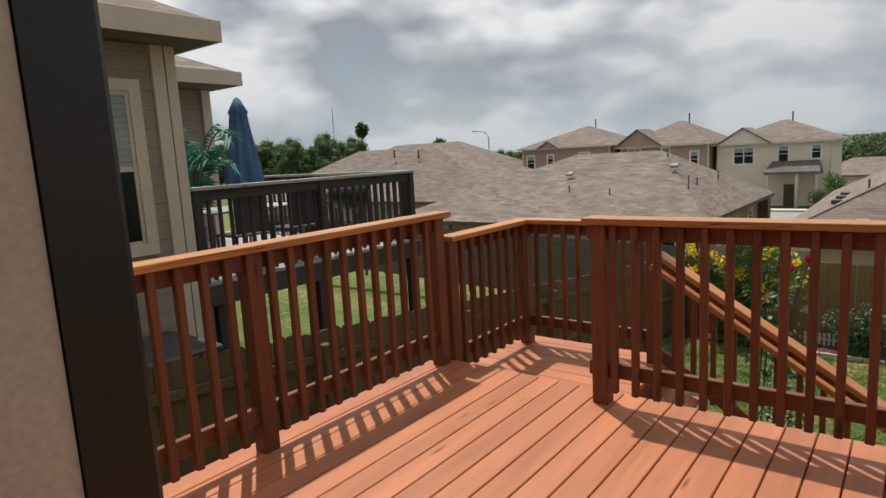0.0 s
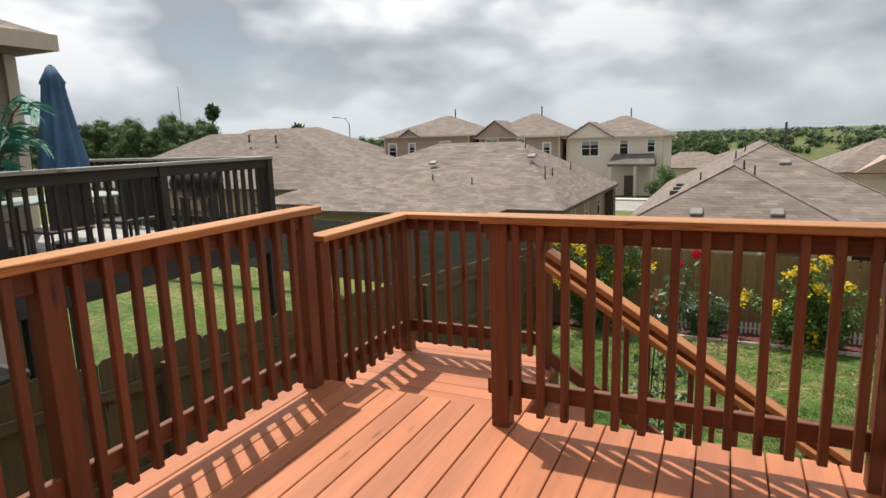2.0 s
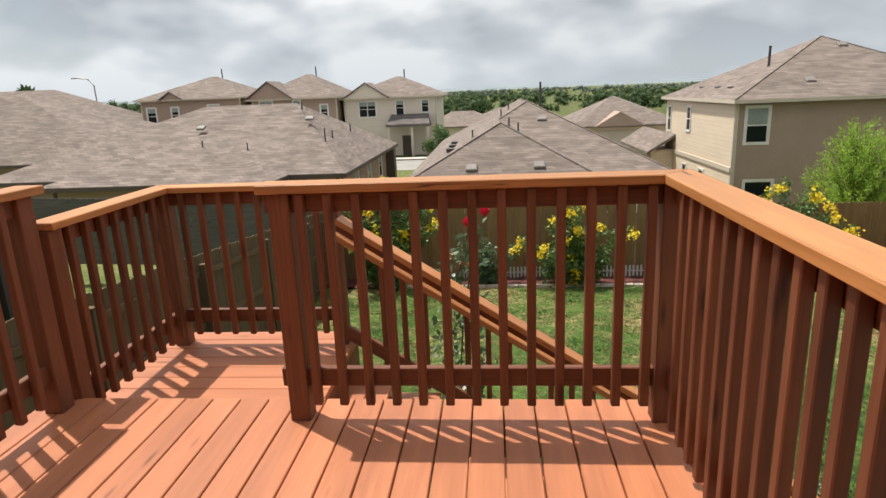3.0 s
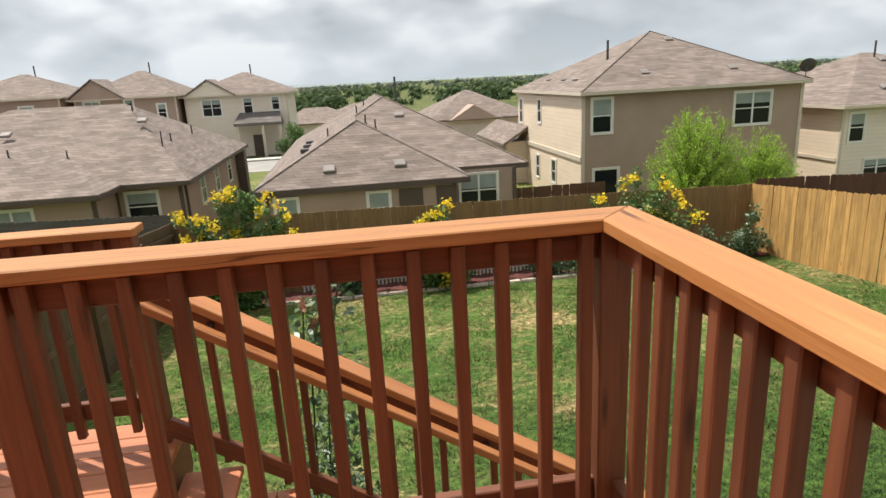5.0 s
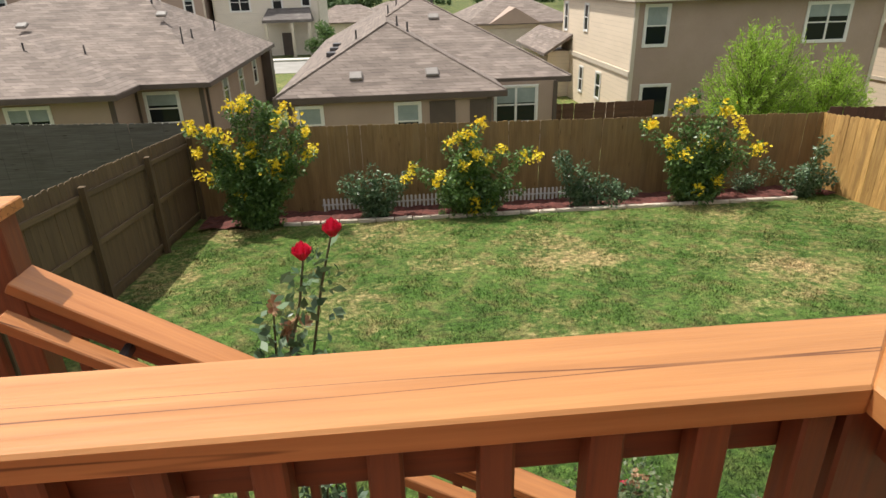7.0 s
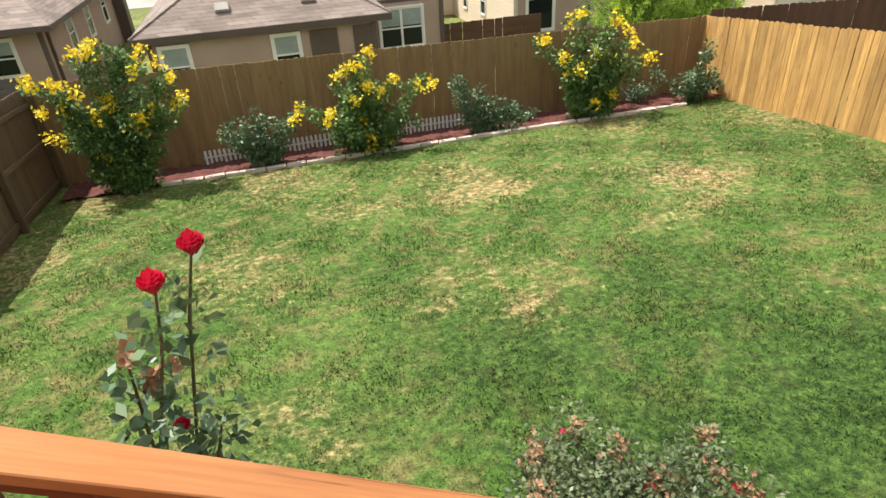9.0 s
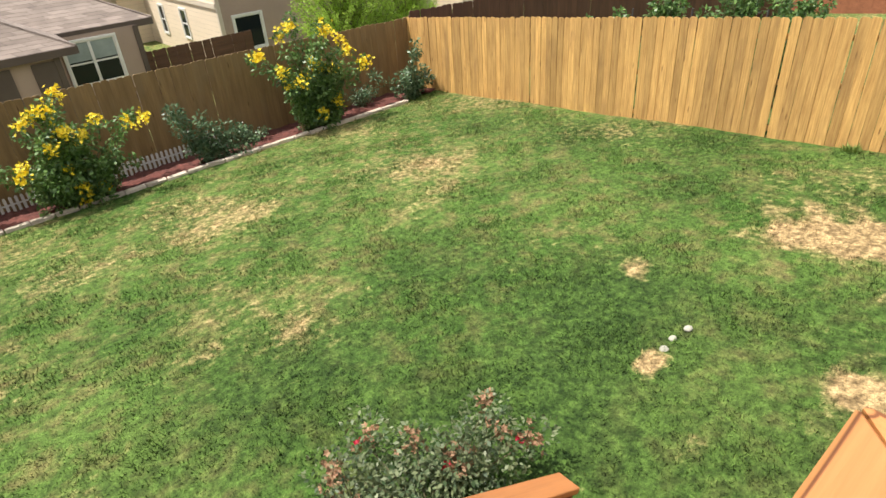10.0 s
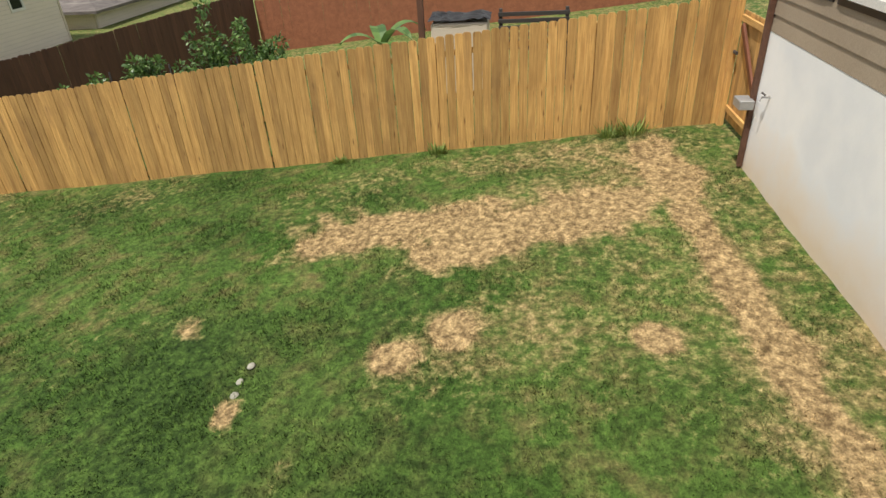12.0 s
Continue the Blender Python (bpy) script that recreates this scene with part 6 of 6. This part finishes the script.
    for k in range(15):
        a = rng.uniform(0, math.tau)
        r, top = rng.uniform(0.4, 0.72), rng.uniform(1.1, 2.05)
        pts = []
        for s in np.linspace(0, 1, 9):
            pts.append(np.array([-6.92 + r * s * math.cos(a), 3.86 + max(-0.40, r * s * math.sin(a)), 0.5 + top * (1.9 * s - 1.15 * s * s)]))
        tube(bm, pts, 0.009, 4)
        for i in range(2, 9):
            d = pts[i] - pts[i - 1]
            d /= np.linalg.norm(d)
            side = np.cross(d, (0, 0, 1))
            side /= np.linalg.norm(side)
            for sg in (-1, 1):
                for f in (0.0, 0.5):
                    o = pts[i] - d * 0.09 * f
                    e = o + side * sg * 0.24 + d * 0.14 - np.array((0, 0, 0.11))
                    m = (o + e) / 2 + np.array((0, 0, 0.03))
                    out.append([o, m + d * 0.02, e, m - d * 0.02])
    part("frond_ribs", bm, STEM, p)
    place("fronds", quad_mesh("fronds", np.array(out), PALM), Matrix(), p)
    # lattice and a grey box stored under the deck edge
    s = thing("storage_box", (-5.6, 2.2, -1.9), "blue-grey plastic storage box beside the neighbour's house", "box")
    part("body", box(bmesh.new(), -6.1, -5.2, 1.2, 3.0, ground_z(2) - 0.05, -0.25, 0.03), mottled("blue grey plastic", (0.10, 0.12, 0.14), (0.14, 0.165, 0.19), 2, 40, 0.5), s)
    part("lid", box(bmesh.new(), -6.14, -5.16, 1.16, 3.04, -0.25, -0.18, 0.02), DARKMETAL, s)


neighbour()


# ---- right-hand neighbour's yard ----
def right_yard():
    for k, (x, y, w, hh) in enumerate(((11.5, 7.5, 1.5, 2.55), (11.6, 8.6, 1.5, 2.8), (11.5, 9.8, 1.2, 2.15), (11.4, 10.9, 1.1, 1.8), (11.6, 12.0, 1.0, 1.6))):
        rose_shrub(x, y, w, hh, 50 + k, "leafy staked vegetable plants behind the cedar fence", 0, 2600, FLOWERGREEN, 0.10)
    for y in (7.9, 9.3, 10.6):
        p = thing("garden_stake", (11.5, y, ground_z(y)), "thin dark garden stake among plants", "stake", "garden stakes")
        part("stake", tube(bmesh.new(), [(11.5, y, ground_z(y)), (11.52, y, ground_z(y) + 1.7)], 0.018, 6), DARKMETAL, p)
    b = thing("banana_plant", (13.2, 5.4, ground_z(5.4)), "young banana plant with broad green leaves", "plant")
    z0 = ground_z(5.4)
    part("stem", tube(bmesh.new(), [(13.2, 5.4, z0), (13.2, 5.4, z0 + 1.25)], [0.07, 0.045], 8), LIME, b)
    out = []
    for a, r, up in ((2.0, 0.9, 0.5), (-1.1, 1.0, 0.75), (0.4, 0.8, 0.6), (3.6, 0.8, 0.3), (-2.2, 0.9, 0.7)):
        q, s = np.array([math.cos(a), math.sin(a), 0]), np.array([-math.sin(a), math.cos(a), 0])
        prev = None
        for t in np.linspace(0, 1, 8):
            c = np.array([13.2, 5.4, z0 + 1.2]) + q * r * t + np.array((0, 0, up * (2 * t - 1.7 * t * t)))
            w = 0.17 * math.sin(math.pi * min(1, 0.12 + 0.88 * t)) ** 0.6
            cur = (c - s * w, c + np.array((0, 0, -0.03)), c + s * w)
            if prev:
                out.append([prev[0], prev[1], cur[1], cur[0]])
                out.append([prev[1], prev[2], cur[2], cur[1]])
            prev = cur
    place("leaves", quad_mesh("leaves", np.array(out), FLOWERGREEN), Matrix(), b)
    # patio things
    t = thing("storage_bench", (13.2, 3.7, -2.2), "pale storage bench with a dark crumpled cover", "bench")
    part("body", box(bmesh.new(), 12.8, 13.6, 3.15, 4.3, ground_z(3.7) - 0.05, -0.72, 0.03), TRIM, t)
    bm = bmesh.new()
    g = [[bm.verts.new((12.75 + 0.9 * i / 11, 3.1 + 1.25 * j / 11, -0.70 + 0.12 * abs(noise.noise(Vector((i * 0.45, j * 0.45, 2)))) + 0.03)) for i in range(12)] for j in range(12)]
    for r, s in zip(g, g[1:]):
        for i in range(11):
            bm.faces.new((r[i], r[i + 1], s[i + 1], s[i]))
    part("cover", bm, BLACK, t, "dark crumpled sheet")
    c = thing("garden_bench", (13.2, 2.2, -2.1), "dark slatted wooden garden bench", "bench")
    for k in range(6):
        beam("slat", (12.9, 1.55, -1.25 + 0.13 * k), (12.9, 2.95, -1.25 + 0.13 * k), 0.03, 0.08, DARKWOOD, c)
    for y in (1.6, 2.9):
        beam("post", (12.96, y, ground_z(y) - 0.03), (12.96, y, -0.5), 0.07, 0.07, DARKWOOD, c)
    p = thing("patio_post", (13.0, 4.45, -2.3), "dark brown timber post", "post")
    beam("post", (12.9, 4.5, ground_z(4.5) - 0.05), (12.9, 4.5, 1.0), 0.12, 0.12, BROWNWOOD, p)


right_yard()


# ---- street and distance ----
def street():
    r = tagged(new("road", mesh_of("road", box(bmesh.new(), -40, 30, 50, 57, -5.2, -4.72), mottled("worn road concrete", (0.27, 0.255, 0.23), (0.35, 0.33, 0.30), 0.8, 20, 0.9))), "pale sunlit concrete road between houses", "road", kind="structure")
    tagged(new("pavement", mesh_of("pavement", box(bmesh.new(), -40, 30, 57.8, 59.2, -5.2, -4.66), CONCRETE)), "pale concrete pavement along the road", "pavement", kind="structure")
    tree("street_tree", "small green street tree in front of the cream house", -5.6, 60, -4.85, [(-5.6, 60, -2.6, 0.9), (-5.2, 60, -3.2, 0.8), (-6.6, 61, -3.9, 0.8)], 2500, 0.2, FLOWERGREEN, 61)
    l = thing("street_lamp", (-56, 85, -5), "thin street lamp with a curved arm", "street lamp")
    part("pole", tube(bmesh.new(), [(-56, 85, -5), (-56, 85, 4.0), (-56.8, 85, 4.9), (-58.4, 85, 5.1)], 0.09, 6), METAL, l)
    part("lamp_head", box(bmesh.new(), -59.1, -58.2, 84.85, 85.15, 5.0, 5.15), METAL, l)
    m = thing("radio_mast", (-142, 130, -5), "thin distant mast above the trees", "mast")
    part("mast", tube(bmesh.new(), [(-142, 130, -5), (-142, 130, 17.5)], 0.12, 5), METAL, m)


street()


def lumps(rng, clumps, name, material):
    """Solid hearts of tree crowns: rough balls (x, y, z, r), joined."""
    bm = bmesh.new()
    bmesh.ops.create_icosphere(bm, subdivisions=2, radius=1)
    v = np.array([p.co[:] for p in bm.verts])
    f = np.array([[p.index for p in q.verts] for q in bm.faces])
    bm.free()
    c = np.asarray(clumps)
    n = len(c)
    V = v[None] * (1 + rng.normal(scale=0.16, size=(n, len(v), 1))) * c[:, None, 3:4] + c[:, None, :3]
    F = (f[None] + (np.arange(n) * len(v))[:, None, None]).reshape(-1, 3)
    me = bpy.data.meshes.new(name)
    me.vertices.add(n * len(v))
    me.vertices.foreach_set("co", V.reshape(-1))
    me.loops.add(len(F) * 3)
    me.loops.foreach_set("vertex_index", F.reshape(-1))
    me.polygons.add(len(F))
    me.polygons.foreach_set("loop_start", np.arange(0, len(F) * 3, 3))
    me.update()
    me.materials.append(material)
    return me


def woods():
    """Far trees as leafy clumps, from behind the houses to the hills."""
    rng = np.random.default_rng(71)
    belt, far, rows = [], [], []
    for k in range(1300):
        y = 150 + 900 * rng.uniform(0, 1) ** 1.5
        x = rng.uniform(-0.75, 0.85) * y + rng.uniform(-10, 10)
        if 175 < y < 215 and -10 < x < 70:
            continue
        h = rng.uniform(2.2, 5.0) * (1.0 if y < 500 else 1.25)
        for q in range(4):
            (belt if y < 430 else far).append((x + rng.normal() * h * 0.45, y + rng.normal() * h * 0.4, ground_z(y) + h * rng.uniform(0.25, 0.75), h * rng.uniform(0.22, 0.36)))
    for k in range(130):
        y = rng.uniform(95, 150)
        w = rng.uniform(0.40, 1.7)
        x = -w * y
        top = 0.068 * y if w > 1.02 else 0.028 * y if w > 0.85 else 0.008 * y
        h = (6.2 + top * 1.1) * rng.uniform(0.62, 1.0)
        for q in range(9):
            t = rng.uniform(0.25, 0.92)
            rows.append((x + rng.normal() * h * 0.30 * (1.15 - t), y + rng.normal() * 1.6, -5.2 + h * t, h * rng.uniform(0.09, 0.17)))
    for name, cl, n, size, mat, label in (("far_woods", belt, 130000, 0.6, WOODS, "belt of green trees beyond the meadow"), ("distant_woods", far, 40000, 1.1, HAZEWOODS, "woods towards the horizon, tinted grey-green for haze"), ("tree_row", rows, 200000, 0.36, WOODS, "row of leafy green trees above the roofs")):
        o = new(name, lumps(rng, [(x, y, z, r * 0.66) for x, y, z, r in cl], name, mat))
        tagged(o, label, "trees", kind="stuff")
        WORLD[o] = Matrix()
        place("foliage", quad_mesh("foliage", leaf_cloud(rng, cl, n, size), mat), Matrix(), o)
    # low hills, with the haze of distance put into their blue-grey colour
    bm = bmesh.new()
    xs = np.linspace(-2600, 3200, 90)
    top = [bm.verts.new((x, 2300, 4 + 11 * abs(noise.noise(Vector((x / 420, 3.1, 0)))) + 3 * noise.noise(Vector((x / 130, 1, 0))))) for x in xs]
    low = [bm.verts.new((x, 1500, -7)) for x in xs]
    for i in range(len(xs) - 1):
        bm.faces.new((low[i], low[i + 1], top[i + 1], top[i]))
    tagged(new("backdrop", mesh_of("backdrop", bm, mottled("haze-coloured far hills", (0.17, 0.21, 0.225), (0.25, 0.29, 0.30), 0.01, 0.05, 1.0))), "low hills on the horizon, haze in their blue-green colour", "hills", kind="structure")
    for x, y, h in ((-109, 109, 14.0), (-78, 100, 8.6)):
        t = thing("palm_tree", (x, y, -5), "distant palm tree above the roofs", "tree")
        part("trunk", tube(bmesh.new(), [(x, y, -5), (x, y, -5 + h)], [0.3, 0.2], 6), BARK, t)
        place("crown", quad_mesh("crown", leaf_cloud(rng, [(x, y, -5.2 + h, 0.8), (x, y, -5.9 + h, 0.6)], 260, 1.3), WOODS), Matrix(), t)


woods()


LAWNSTONE = mottled("weathered lawn stone", (0.27, 0.26, 0.20), (0.42, 0.40, 0.33), 9.0, 30, 0.9)


def lawn_stones():
    for k, (x, y, r, c) in enumerate(((4.44, 5.15, 0.040, "pale grey"), (4.23, 5.18, 0.036, "tan"), (4.03, 5.15, 0.042, "pale grey"))):
        bm = bmesh.new()
        bmesh.ops.create_icosphere(bm, subdivisions=2, radius=r)
        for v in bm.verts:
            v.co = Vector((v.co.x * 1.3, v.co.y, v.co.z * 0.5)) * (1 + 0.25 * noise.noise(v.co * 14 + Vector((k, 0, 0))))
            v.co += Vector((x, y, ground_z(y) + 0.006))
        o = tagged(new("stone", mesh_of("stone", bm, LAWNSTONE, True)), c + " stone lying in the grass", "stone", "stones in the lawn")


lawn_stones()


WEED = leafy("weed leaves", (0.14, 0.22, 0.045), (0.30, 0.38, 0.10))


def weeds():
    """Tufts of longer weeds along the foot of the cedar fence."""
    rng = np.random.default_rng(91)
    for x, y, r in ((9.72, 3.9, 0.13), (9.70, 0.75, 0.24), (9.68, 1.1, 0.16), (9.74, 5.6, 0.10)):
        z = ground_z(y)
        w = thing("weed_tuft", (x, y, z), "tuft of long green weeds at the fence foot", "weeds", "weed tufts")
        out = []
        for k in range(120):
            a, q = rng.uniform(0, math.tau), r * rng.uniform(0, 1) ** 0.5
            p = np.array([x - 0.02 + 0.6 * q * math.cos(a), y + q * math.sin(a), z - 0.01])
            d = np.array([0.5 * math.cos(a), 0.5 * math.sin(a), 1.0]) + rng.normal(scale=0.3, size=3)
            L = r * rng.uniform(0.5, 1.2)
            s = np.array([-math.sin(a), math.cos(a), 0]) * 0.012
            out.append([p, p + d * L * 0.5 + s, p + d * L, p + d * L * 0.5 - s])
        place("foliage", quad_mesh("foliage", np.array(out), WEED), Matrix(), w)


weeds()
